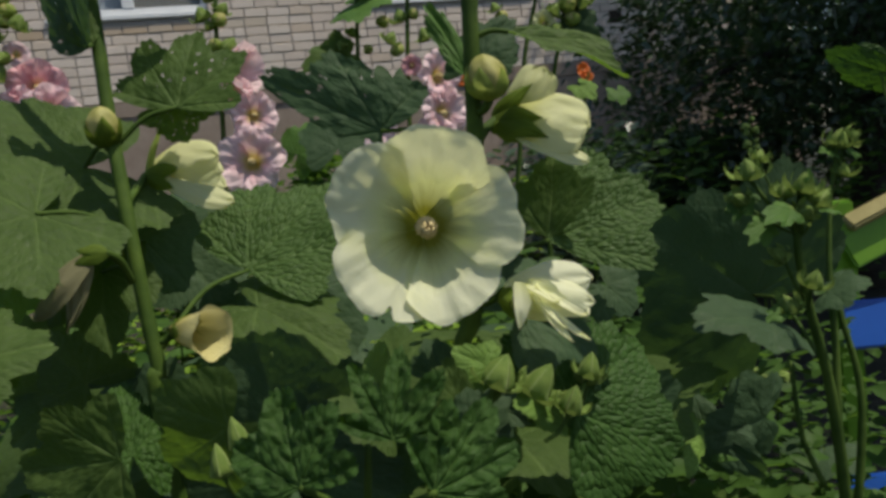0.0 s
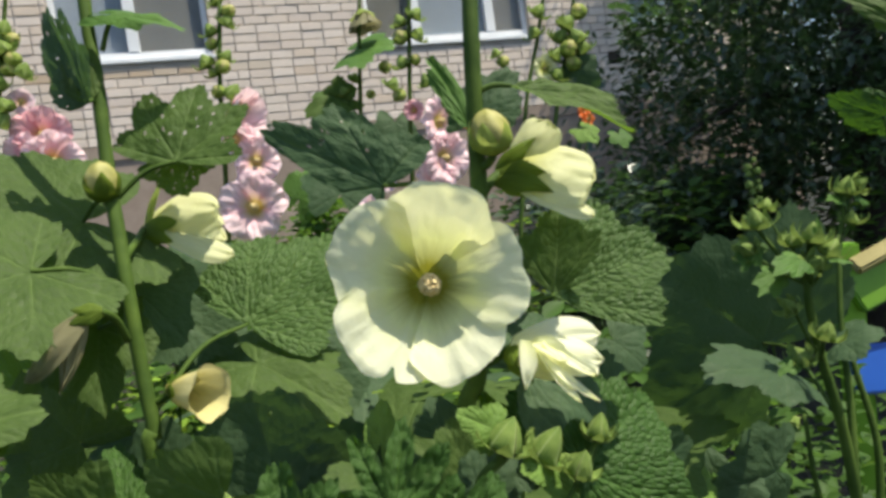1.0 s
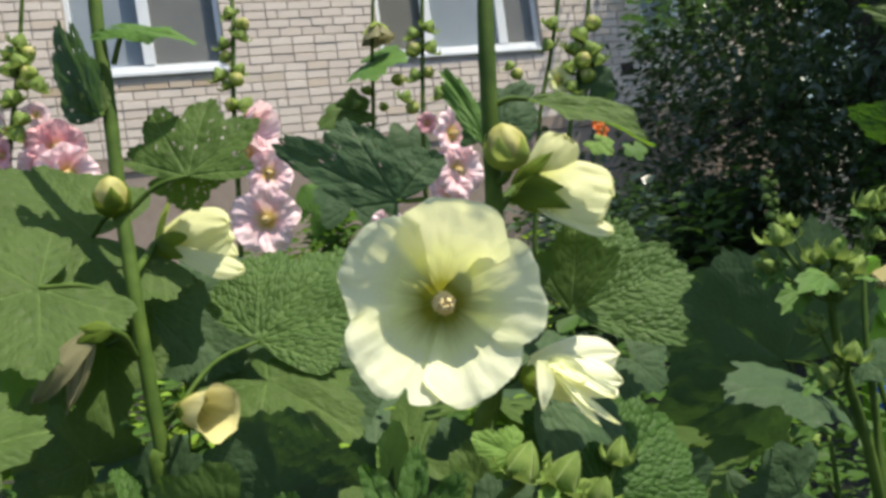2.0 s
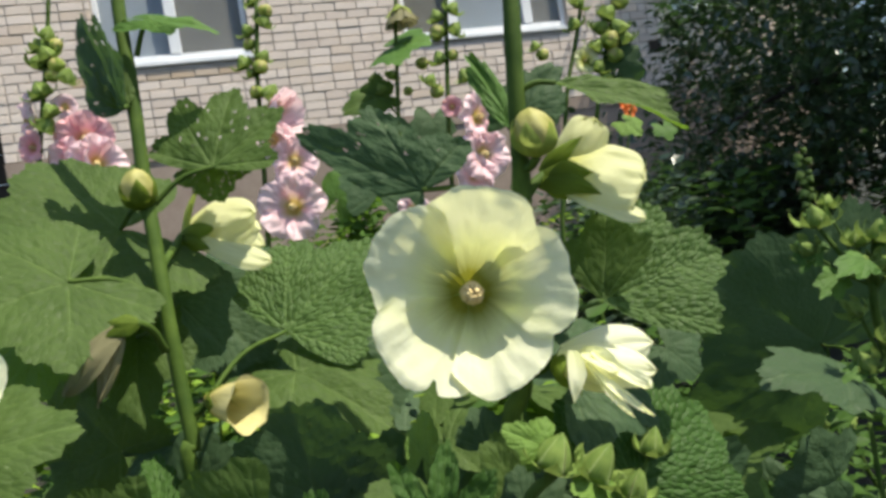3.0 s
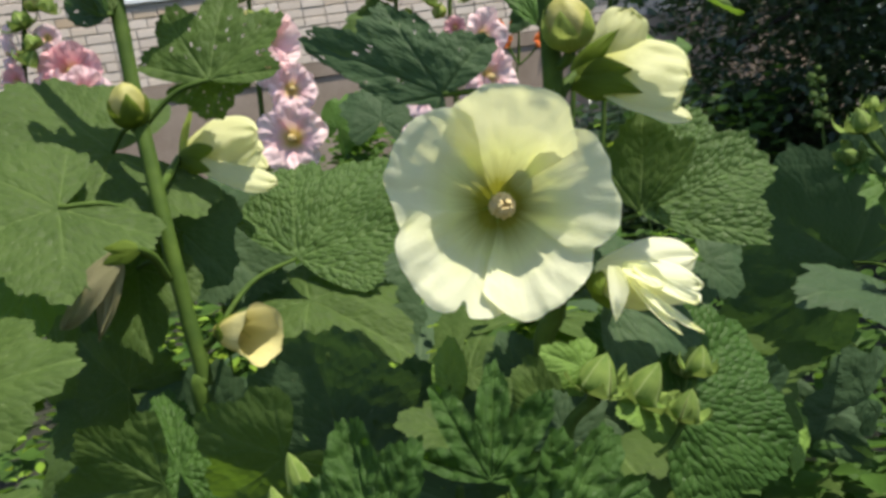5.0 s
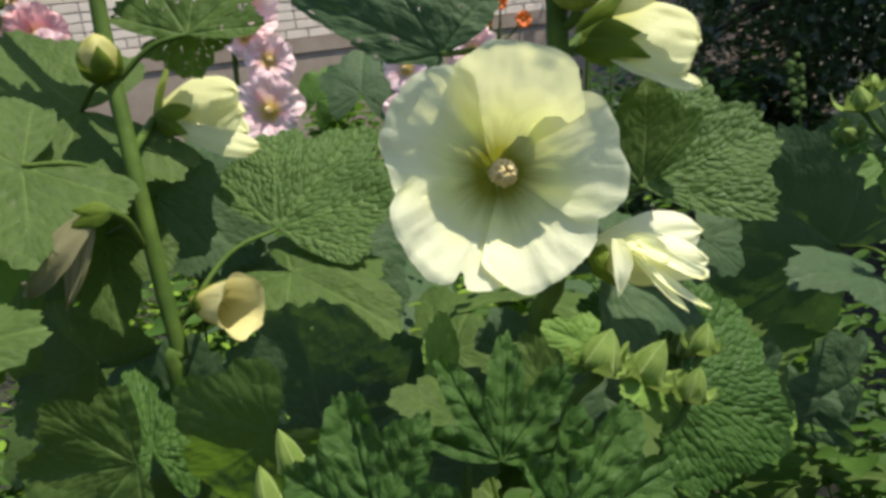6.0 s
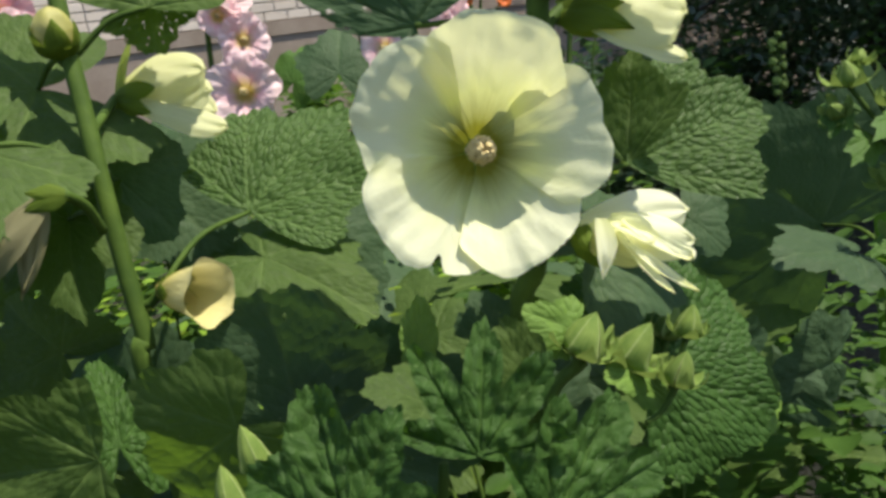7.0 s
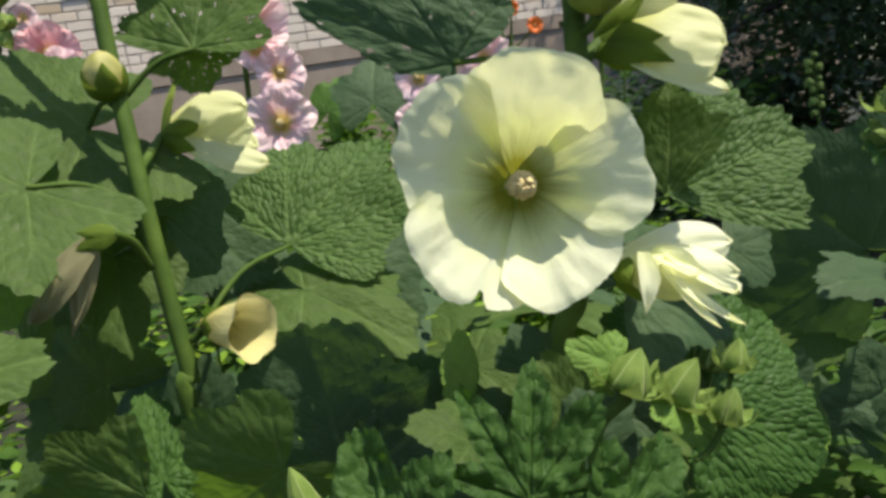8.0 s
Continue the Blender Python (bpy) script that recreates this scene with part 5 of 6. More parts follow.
bud(pink_b, (-0.7802, 1.2744, 1.3636), (0.6129, -0.0768, 0.7864), 0.0115, seed=120, tip=True, long=1.1, bracts=0.0, label='round yellow-green bud')
bud(pink_b, (-0.7911, 1.2622, 1.3477), (-0.3249, -0.1718, 0.93), 0.0141, seed=121, tip=False, long=1.1, bracts=1.0, label='round yellow-green bud')
bud(pink_b, (-0.8101, 1.2593, 1.3354), (0.6129, -0.0768, 0.7864), 0.0132, seed=122, tip=False, long=1.1, bracts=1.0, label='round yellow-green bud')
bud(pink_b, (-0.7772, 1.2624, 1.3253), (-0.3249, -0.1718, 0.93), 0.0132, seed=123, tip=True, long=1.1, bracts=0.0, label='round yellow-green bud')
bud(pink_b, (-0.7544, 1.2532, 1.2997), (0.6129, -0.0768, 0.7864), 0.0140, seed=124, tip=False, long=1.1, bracts=1.0, label='round yellow-green bud')
bud(pink_b, (-0.807, 1.2464, 1.2826), (-0.3249, -0.1718, 0.93), 0.0158, seed=125, tip=False, long=1.1, bracts=1.0, label='round yellow-green bud')
bud(pink_b, (-0.787, 1.2601, 1.3065), (0.6129, -0.0768, 0.7864), 0.0114, seed=126, tip=True, long=1.1, bracts=0.0, label='round yellow-green bud')
bud(pink_b, (-0.7884, 1.2359, 1.2411), (-0.3249, -0.1718, 0.93), 0.0130, seed=127, tip=False, long=1.1, bracts=1.0, label='round yellow-green bud')
bud(pink_b, (-0.7941, 1.2337, 1.2161), (0.6129, -0.0768, 0.7864), 0.0147, seed=128, tip=False, long=1.1, bracts=1.0, label='round yellow-green bud')
part("branch", tube([(-0.8466, 1.2351, 1.0013), (-0.796, 1.2457, 1.0848), (-0.7875, 1.2527, 1.1849)], 0.004, 0.003, 8, 6), STEM, pink_b)
flower(pink_b, (-0.8582, 1.2683, 1.2387), (-0.7032, -0.6641, 0.254), (0.1435, 0.0756, 0.9868), 0.0511, PINK, seed=35, label='pink flower seen from the side', ruffle=0.2)
flower(pink_b, (-0.7842, 1.2774, 1.2532), (0.4966, -0.5778, 0.6477), (0.1435, 0.0756, 0.9868), 0.0225, PINK, seed=36, label='small pink flower')
flower(pink_b, (-0.8309, 1.2276, 1.1818), (-0.1908, -0.9594, 0.2075), (0.1435, 0.0756, 0.9868), 0.0277, SALMON, seed=37, label='salmon-red flower', ruffle=0.2)
flower(pink_b, (-0.741, 1.2478, 1.1849), (0.3491, -0.877, 0.3301), (0.1435, 0.0756, 0.9868), 0.0499, SALMON, seed=38, label='salmon-pink crumpled flower', ruffle=0.2)
flower(pink_b, (-0.7712, 1.2317, 1.1407), (-0.0359, -0.7092, 0.7041), (0.1435, 0.0756, 0.9868), 0.0515, PINK, seed=39, label='pink flower', ruffle=0.2)
flower(pink_b, (-0.7184, 1.2371, 1.1346), (0.626, -0.7762, 0.0753), (0.1435, 0.0756, 0.9868), 0.0515, PINK, seed=40, label='pink flower', ruffle=0.2)
pink_c = thing("hollyhock", (-0.2242, 1.4826, 0), "slender hollyhock with broad pale leaves", "hollyhock", "pink hollyhocks before the wall")
part("stem", tube([(-0.2242, 1.4826, 0), (-0.2282, 1.4676, 0.4155), (-0.2442, 1.4526, 0.8309), (-0.2232, 1.4651, 0.9988), (-0.211, 1.4753, 1.1453), (-0.1989, 1.4943, 1.271), (-0.1865, 1.5018, 1.3725), (-0.1646, 1.5124, 1.507)], 0.0055, 0.0035, 12, 6, 0.06), STEM, pink_c)
bud(pink_c, (-0.1834, 1.4822, 1.2095), (-0.3249, -0.1718, 0.93), 0.0089, seed=129, tip=True, long=1.1, bracts=0.0, label='round yellow-green bud')
bud(pink_c, (-0.2119, 1.4814, 1.2481), (0.6129, -0.0768, 0.7864), 0.0099, seed=130, tip=False, long=1.1, bracts=1.0, label='round yellow-green bud')
bud(pink_c, (-0.2376, 1.4873, 1.2252), (-0.3249, -0.1718, 0.93), 0.0100, seed=131, tip=False, long=1.1, bracts=1.0, label='round yellow-green bud')
bud(pink_c, (-0.1485, 1.4994, 1.2632), (0.6129, -0.0768, 0.7864), 0.0120, seed=132, tip=True, long=1.1, bracts=0.0, label='round yellow-green bud')
furled(pink_c, (-0.1788, 1.4932, 1.3822), (0.1109, -0.4428, -0.8897), (0.1096, -0.9922, 0.0601), 0.0407, 0.0294, WILTED, seed=42, flare=0.6, label='faded brownish-pink flower')
leaf(pink_c, (-0.1996, 1.4963, 1.3055), (-0.1262, 1.4746, 1.3123), (0.10, -0.55, 0.83), UNDER, seed=130, wide=1.5, fine=0.6)
leaf(pink_c, (-0.2479, 1.4852, 1.2095), (-0.3177, 1.4461, 1.1909), (0.0519, -0.8594, 0.5087), GREEN, stalk=(-0.2071, 1.4764, 1.1561), seed=131, wide=0.7, fine=0.6)
leaf(pink_c, (-0.2479, 1.4852, 1.2095), (-0.245, 1.4782, 1.2555), (-0.0306, -0.9899, -0.1382), GREEN, seed=132, wide=0.9, fine=0.6)
leaf(pink_c, (-0.1415, 1.483, 1.1461), (-0.1413, 1.4597, 1.093), (0.373, -0.8113, 0.4503), BLUEGREEN, seed=133, wide=1, fine=0.6)
pink_d = thing("hollyhock", (-0.1113, 1.3638, 0), "hollyhock spike with pale pink drooping flowers", "hollyhock", "pink hollyhocks before the wall")
part("stem", tube([(-0.1113, 1.3638, 0), (-0.1153, 1.3488, 0.4138), (-0.1313, 1.3338, 0.8276), (-0.1157, 1.3442, 0.9706), (-0.1051, 1.3528, 1.0935), (-0.0904, 1.3619, 1.2158), (-0.0753, 1.3812, 1.3409), (-0.0595, 1.3904, 1.464)], 0.0055, 0.0035, 12, 6, 0.06), STEM, pink_d)
bud(pink_d, (-0.0966, 1.3672, 1.3154), (-0.3249, -0.1718, 0.93), 0.0118, seed=133, tip=False, long=1.1, bracts=1.0, label='round yellow-green bud')
bud(pink_d, (-0.0641, 1.3714, 1.3259), (0.6129, -0.0768, 0.7864), 0.0118, seed=134, tip=False, long=1.1, bracts=1.0, label='round yellow-green bud')
bud(pink_d, (-0.099, 1.3651, 1.2846), (-0.3249, -0.1718, 0.93), 0.0135, seed=135, tip=True, long=1.1, bracts=0.0, label='round yellow-green bud')
bud(pink_d, (-0.0646, 1.369, 1.2866), (0.6129, -0.0768, 0.7864), 0.0126, seed=136, tip=False, long=1.1, bracts=1.0, label='round yellow-green bud')
bud(pink_d, (-0.1026, 1.3619, 1.2384), (-0.3249, -0.1718, 0.93), 0.0126, seed=137, tip=False, long=1.1, bracts=1.0, label='round yellow-green bud')
bud(pink_d, (-0.0766, 1.3648, 1.2396), (0.6129, -0.0768, 0.7864), 0.0099, seed=138, tip=True, long=1.1, bracts=0.0, label='round yellow-green bud')
bud(pink_d, (-0.0614, 1.3539, 1.1971), (-0.3249, -0.1718, 0.93), 0.0125, seed=139, tip=False, long=1.1, bracts=1.0, label='round yellow-green bud')
bud(pink_d, (-0.1208, 1.3473, 1.1979), (0.6129, -0.0768, 0.7864), 0.0116, seed=140, tip=False, long=1.1, bracts=1.0, label='round yellow-green bud')
bud(pink_d, (-0.1137, 1.3468, 1.1762), (-0.3249, -0.1718, 0.93), 0.0116, seed=141, tip=True, long=1.1, bracts=0.0, label='round yellow-green bud')
flower(pink_d, (-0.0915, 1.3474, 1.145), (-0.0567, -0.9181, 0.3922), (0.1435, 0.0756, 0.9868), 0.0194, SALMON, seed=43, label='small bright pink flower', ruffle=0.2)
flower(pink_d, (-0.0394, 1.3312, 1.116), (0.7207, -0.6015, 0.3447), (0.1435, 0.0756, 0.9868), 0.0483, PINK, seed=44, label='pale pink flower seen from the side', ruffle=0.2)
flower(pink_d, (-0.0411, 1.3269, 1.0483), (0.5957, -0.7921, -0.1327), (0.1435, 0.0756, 0.9868), 0.0503, PINK, seed=45, label='pale pink flower', ruffle=0.2)
flower(pink_d, (-0.0641, 1.3224, 1.0153), (0.0687, -0.6883, -0.7222), (0.1435, 0.0756, 0.9868), 0.0362, PINK, seed=46, label='pale pink drooping flower', ruffle=0.2)
pink_e = thing("hollyhock", (0.0949, 1.4668, 0), "hollyhock with apricot flower and green buds", "hollyhock", "pink hollyhocks before the wall")
part("stem", tube([(0.0949, 1.4668, 0), (0.0909, 1.4518, 0.4102), (0.0749, 1.4368, 0.8205), (0.0963, 1.449, 0.9824), (0.1252, 1.4619, 1.1432), (0.1565, 1.4813, 1.2397), (0.1821, 1.4893, 1.3246), (0.2188, 1.5017, 1.4631)], 0.0055, 0.0035, 12, 6, 0.06), STEM, pink_e)
bud(pink_e, (0.1767, 1.4887, 1.3254), (0.6129, -0.0768, 0.7864), 0.0135, seed=142, tip=False, long=1.1, bracts=1.0, label='round yellow-green bud')
bud(pink_e, (0.1596, 1.4843, 1.2836), (-0.3249, -0.1718, 0.93), 0.0125, seed=143, tip=False, long=1.1, bracts=1.0, label='round yellow-green bud')
bud(pink_e, (0.0914, 1.4737, 1.2331), (0.6129, -0.0768, 0.7864), 0.0115, seed=144, tip=True, long=1.1, bracts=0.0, label='round yellow-green bud')
bud(pink_e, (0.0775, 1.4733, 1.2518), (-0.3249, -0.1718, 0.93), 0.0096, seed=145, tip=False, long=1.1, bracts=1.0, label='round yellow-green bud')
flower(pink_e, (0.1704, 1.4504, 1.2037), (0.4357, -0.8746, 0.2127), (0.1435, 0.0756, 0.9868), 0.0258, YELLOW, seed=47, label='apricot flower half hidden by buds', ruffle=0.15)
pink_f = thing("hollyhock", (0.1471, 1.4714, 0), "hollyhock spike crowded with round green buds", "hollyhock", "pink hollyhocks before the wall")
part("stem", tube([(0.1471, 1.4714, 0), (0.1431, 1.4564, 0.4007), (0.1271, 1.4414, 0.8015), (0.1474, 1.4522, 0.9415), (0.1732, 1.4634, 1.0808), (0.2065, 1.4742, 1.1968), (0.2384, 1.4936, 1.2938), (0.2682, 1.5047, 1.4223)], 0.0055, 0.0035, 12, 6, 0.06), STEM, pink_f)
bud(pink_f, (0.2292, 1.4825, 1.2924), (0.6129, -0.0768, 0.7864), 0.0163, seed=146, tip=False, long=1.1, bracts=1.0, label='round yellow-green bud')
bud(pink_f, (0.2538, 1.4863, 1.3107), (-0.3249, -0.1718, 0.93), 0.0153, seed=147, tip=True, long=1.1, bracts=0.0, label='round yellow-green bud')
bud(pink_f, (0.2113, 1.479, 1.2677), (0.6129, -0.0768, 0.7864), 0.0153, seed=148, tip=False, long=1.1, bracts=1.0, label='round yellow-green bud')
bud(pink_f, (0.2418, 1.4718, 1.2605), (-0.3249, -0.1718, 0.93), 0.0161, seed=149, tip=False, long=1.1, bracts=1.0, label='round yellow-green bud')
bud(pink_f, (0.2219, 1.4682, 1.2362), (0.6129, -0.0768, 0.7864), 0.0171, seed=150, tip=True, long=1.1, bracts=0.0, label='round yellow-green bud')
bud(pink_f, (0.2493, 1.4713, 1.2374), (-0.3249, -0.1718, 0.93), 0.0143, seed=151, tip=False, long=1.1, bracts=1.0, label='round yellow-green bud')
bud(pink_f, (0.1969, 1.465, 1.2291), (0.6129, -0.0768, 0.7864), 0.0132, seed=152, tip=False, long=1.1, bracts=1.0, label='round yellow-green bud')
bud(pink_f, (0.2286, 1.4672, 1.2078), (-0.3249, -0.1718, 0.93), 0.0143, seed=153, tip=True, long=1.1, bracts=0.0, label='round yellow-green bud')
bud(pink_f, (0.1936, 1.4623, 1.1913), (0.6129, -0.0768, 0.7864), 0.0132, seed=154, tip=False, long=1.1, bracts=1.0, label='round yellow-green bud')
bud(pink_f, (0.2032, 1.462, 1.168), (-0.3249, -0.1718, 0.93), 0.0114, seed=155, tip=False, long=1.1, bracts=1.0, label='round yellow-green bud')
leaf(pink_f, (0.2301, 1.4657, 1.1802), (0.2644, 1.4514, 1.2142), (0.257, -0.8614, 0.4381), BLUEGREEN, seed=134, wide=1.1, fine=0.6)
leaf(pink_f, (0.2287, 1.459, 1.0733), (0.2522, 1.44, 1.0491), (0.257, -0.8614, 0.4381), BRIGHT, seed=135, wide=0.9, fine=0.6)
leaf(pink_f, (0.2991, 1.4657, 1.0549), (0.3074, 1.445, 1.0298), (0.257, -0.8614, 0.4381), UNDER, seed=136, wide=0.9, fine=0.6)
flower(pink_d, (-0.1529, 1.2097, 1.0327), (-0.0337, -0.2471, 0.9684), (0.143, 0.1744, 0.9742), 0.0389, PINK, seed=48, label='pale mauve-pink flower behind leaves')
flower(pink_d, (-0.1681, 1.198, 0.9705), (0.3505, -0.7122, 0.6082), (0.143, 0.1744, 0.9742), 0.0259, PINK, seed=49, label='pink flower behind the leaves', ruffle=0.2)
leaf(pink_d, (-0.2224, 1.1989, 1.0049), (-0.215, 1.2322, 1.079), (0.2361, -0.8168, 0.5263), BLUEGREEN, seed=137, wide=1.0, fine=0.6)
leaf(pink_a, (-0.327, 1.3436, 1.0126), (-0.2881, 1.3574, 1.075), (0.2361, -0.8168, 0.5263), UNDER, seed=138, wide=0.7, fine=0.6)
leaf(west, (-0.3919, 0.5658, 0.8359), (-0.3545, 0.5647, 0.8096), (0.0569, -0.9979, -0.031), GREEN, seed=140, wide=1.1)
leaf(west, (-0.3307, 0.5469, 0.8125), (-0.3688, 0.5498, 0.8498), (0.2456, -0.9675, -0.0604), GREEN, seed=141, wide=1.0)
leaf(west, (-0.3655, 0.5606, 0.791), (-0.3956, 0.5351, 0.7758), (0.1493, -0.741, 0.6548), GREEN, seed=142, wide=1.1)
leaf(west, (-0.3158, 0.5472, 0.8062), (-0.2865, 0.5516, 0.8173), (0.1588, -0.6327, 0.7579), BLUEGREEN, seed=143, wide=0.9)
lily = thing("orange_flower", (-0.0158, 2.0088, 0), "thin garden plant with small orange blossoms", "flower", "")
part("stem", tube([(-0.0158, 2.0088, 0), (-0.0198, 1.9938, 0.3909), (-0.0358, 1.9788, 0.7819), (-0.0119, 2.0201, 0.9691), (0.0344, 2.0807, 1.2004), (0.0684, 2.1016, 1.3139)], 0.004, 0.002, 12, 8, 0.06), STEM, lily)
flower(lily, (-0.0038, 2.0557, 1.197), (-0.305, -0.6954, 0.6507), (0.1621, 0.1657, 0.9728), 0.0222, ORANGE, stalk=(0.0234, 2.0581, 1.1265), seed=60, fine=0.5, calyx=False, ruffle=0.2, name='blossom')
flower(lily, (0.037, 2.0659, 1.2355), (-0.0324, -0.7458, 0.6654), (0.1621, 0.1657, 0.9728), 0.0222, ORANGE, stalk=(0.0234, 2.0581, 1.1265), seed=61, fine=0.5, calyx=False, ruffle=0.2, name='blossom')
flower(lily, (0.0935, 2.0637, 1.1809), (0.2773, -0.7335, 0.6205), (0.1621, 0.1657, 0.9728), 0.0222, ORANGE, stalk=(0.0234, 2.0581, 1.1265), seed=62, fine=0.5, calyx=False, ruffle=0.2, name='blossom')
flower(lily, (-0.0152, 2.0605, 1.236), (0.544, -0.6563, 0.5227), (0.1621, 0.1657, 0.9728), 0.0222, ORANGE, stalk=(0.0234, 2.0581, 1.1265), seed=63, fine=0.5, calyx=False, ruffle=0.2, name='blossom')
lily_b = thing("orange_flower", (0.3336, 2.2151, 0), "thin garden plant with small orange blossoms", "flower", "")
part("stem", tube([(0.3336, 2.2151, 0), (0.3296, 2.2001, 0.462), (0.3136, 2.1851, 0.9239), (0.3486, 2.1987, 1.085), (0.3725, 2.2072, 1.1811)], 0.004, 0.002, 12, 8, 0.06), STEM, lily_b)
flower(lily_b, (0.3658, 2.2057, 1.1688), (0.3693, -0.7632, 0.5302), (0.1435, 0.0756, 0.9868), 0.0214, ORANGE, stalk=(0.351, 2.1999, 1.1012), seed=70, fine=0.5, calyx=False, ruffle=0.2, name='blossom')
flower(lily_b, (0.3575, 2.2062, 1.1917), (0.3693, -0.7632, 0.5302), (0.1435, 0.0756, 0.9868), 0.0214, ORANGE, stalk=(0.351, 2.1999, 1.1012), seed=72, fine=0.5, calyx=False, ruffle=0.2, name='blossom')
far_spike = thing("flower_spike", (0.7727, 2.0543, 0), "slim green seed spike against the dark tree", "plant", "")
part("stem", tube([(0.7727, 2.0543, 0), (0.7687, 2.0393, 0.3008), (0.7527, 2.0243, 0.6017), (0.7663, 2.0442, 0.789), (0.7727, 2.0557, 0.8984), (0.7715, 2.0645, 0.9853)], 0.004, 0.002, 12, 8, 0.06), STEM, far_spike)
bud(far_spike, (0.7814, 2.0642, 0.976), (0.6566, -0.0675, 0.7512), 0.0071, stalk=(0.772, 2.0624, 0.9647), seed=200, tip=False, long=1.05)
bud(far_spike, (0.7585, 2.061, 0.9587), (-0.4232, -0.1165, 0.8985), 0.0118, stalk=(0.7719, 2.0612, 0.9521), seed=201, tip=False, long=1.05)
bud(far_spike, (0.7868, 2.0614, 0.9453), (0.6566, -0.0675, 0.7512), 0.0102, stalk=(0.7718, 2.0599, 0.9395), seed=202, tip=False, long=1.05)
bud(far_spike, (0.7576, 2.0591, 0.9399), (-0.4232, -0.1165, 0.8985), 0.0086, stalk=(0.7717, 2.0586, 0.9269), seed=203, tip=False, long=1.05)
bud(far_spike, (0.7845, 2.0582, 0.9157), (0.6566, -0.0675, 0.7512), 0.0071, stalk=(0.7717, 2.0573, 0.9143), seed=204, tip=False, long=1.05)
bud(far_spike, (0.7553, 2.0559, 0.9102), (-0.4232, -0.1165, 0.8985), 0.0118, stalk=(0.7716, 2.056, 0.9017), seed=205, tip=False, long=1.05)
bud(far_spike, (0.7836, 2.0562, 0.8969), (0.6566, -0.0675, 0.7512), 0.0102, stalk=(0.7715, 2.0547, 0.8891), seed=206, tip=False, long=1.05)
bud(far_spike, (0.7622, 2.0543, 0.8904), (-0.4232, -0.1165, 0.8985), 0.0086, stalk=(0.7714, 2.0534, 0.8765), seed=207, tip=False, long=1.05)
bud(far_spike, (0.7813, 2.0531, 0.8673), (0.6566, -0.0675, 0.7512), 0.0071, stalk=(0.7714, 2.0521, 0.8639), seed=208, tip=False, long=1.05)
bud(far_spike, (0.7599, 2.0511, 0.8608), (-0.4232, -0.1165, 0.8985), 0.0118, stalk=(0.7713, 2.0508, 0.8513), seed=209, tip=False, long=1.05)
bud(far_spike, (0.7804, 2.0511, 0.8485), (0.6566, -0.0675, 0.7512), 0.0102, stalk=(0.7712, 2.0495, 0.8387), seed=210, tip=False, long=1.05)
bud(far_spike, (0.7576, 2.048, 0.8311), (-0.4232, -0.1165, 0.8985), 0.0086, stalk=(0.7712, 2.0483, 0.8261), seed=211, tip=False, long=1.05)
flower(west, (-0.2888, 0.339, 0.9096), (0.7281, -0.6676, 0.1554), (0.1921, 0.1417, 0.9711), 0.0324, CREAM, stalk=(-0.3831, 0.392, 0.8779), seed=90, cup=1.2, recess=0.45, label='cream flower at the edge of the bed')
leaf(west, (-0.3083, 0.3619, 0.8691), (-0.2551, 0.3703, 0.8705), (0.2316, -0.7574, 0.6105), GREEN, seed=150, wide=0.9)

blossom = thing("pink_blossom", (-0.2857, 0.6191, 0.7899), "tiny pale pink blossom on a thin stalk among leaves", "flower")
part("stem", tube([(-0.30, 0.63, 0), (-0.31, 0.635, 0.5), (-0.2793, 0.6213, 0.8520)], 0.0016, 0.0010, 8, 8), STEM, blossom)
flower(blossom, (-0.2790, 0.6213, 0.8539), (0.1911, -0.9049, 0.3804), (0.1334, 0.0359, 0.9904), 0.0055, PINK, seed=51, fine=0.4, calyx=False, ruffle=0.2, name="corolla")


# ---- herbs between the hollyhocks ----
def herbs(name, label, count, spot, size, material, seed, outline=FINE):
    """Low leafy growth: sprays of small leaves about thin stems."""
    rnd = random.Random(seed)
    rows = []
    for _ in range(count):
        x, y, top = spot(rnd)
        lean = Vector((rnd.uniform(-0.3, 0.3), rnd.uniform(-0.3, 0.3), 1))
        h = rnd.uniform(0.12, 0.3)
        for k in range(9):
            p = Vector((x, y, top - h)) + lean * h * (k / 8)
            a = k * 2.4 + rnd.uniform(-0.5, 0.5)
            way = Vector((math.cos(a), math.sin(a), rnd.uniform(-0.1, 0.7)))
            s = size * rnd.uniform(0.6, 1.3)
            rows.append((p + way * 0.01, way, Vector((0, 0, 1)) + ball(rnd) * 0.6, s, s * rnd.uniform(0.5, 0.8)))
    return tagged(new(name, from_sprigs(rows, name, material, outline)), label, "herbs", kind="stuff")


HERB = leaf_material("herb_green", (0.025, 0.06, 0.010), (0.06, 0.12, 0.022), (0.12, 0.2, 0.05), (0.13, 0.25, 0.03), rugose=0.2)
LIME = leaf_material("herb_lime", (0.09, 0.17, 0.016), (0.17, 0.27, 0.03), (0.3, 0.4, 0.1), (0.34, 0.48, 0.05), rugose=0.2)
TREELEAF = leaf_material("tree_leaf", (0.026, 0.048, 0.022), (0.056, 0.090, 0.042), (0.08, 0.13, 0.05), (0.07, 0.15, 0.03), rugose=0.2, rough=0.34, gloss=0.7)

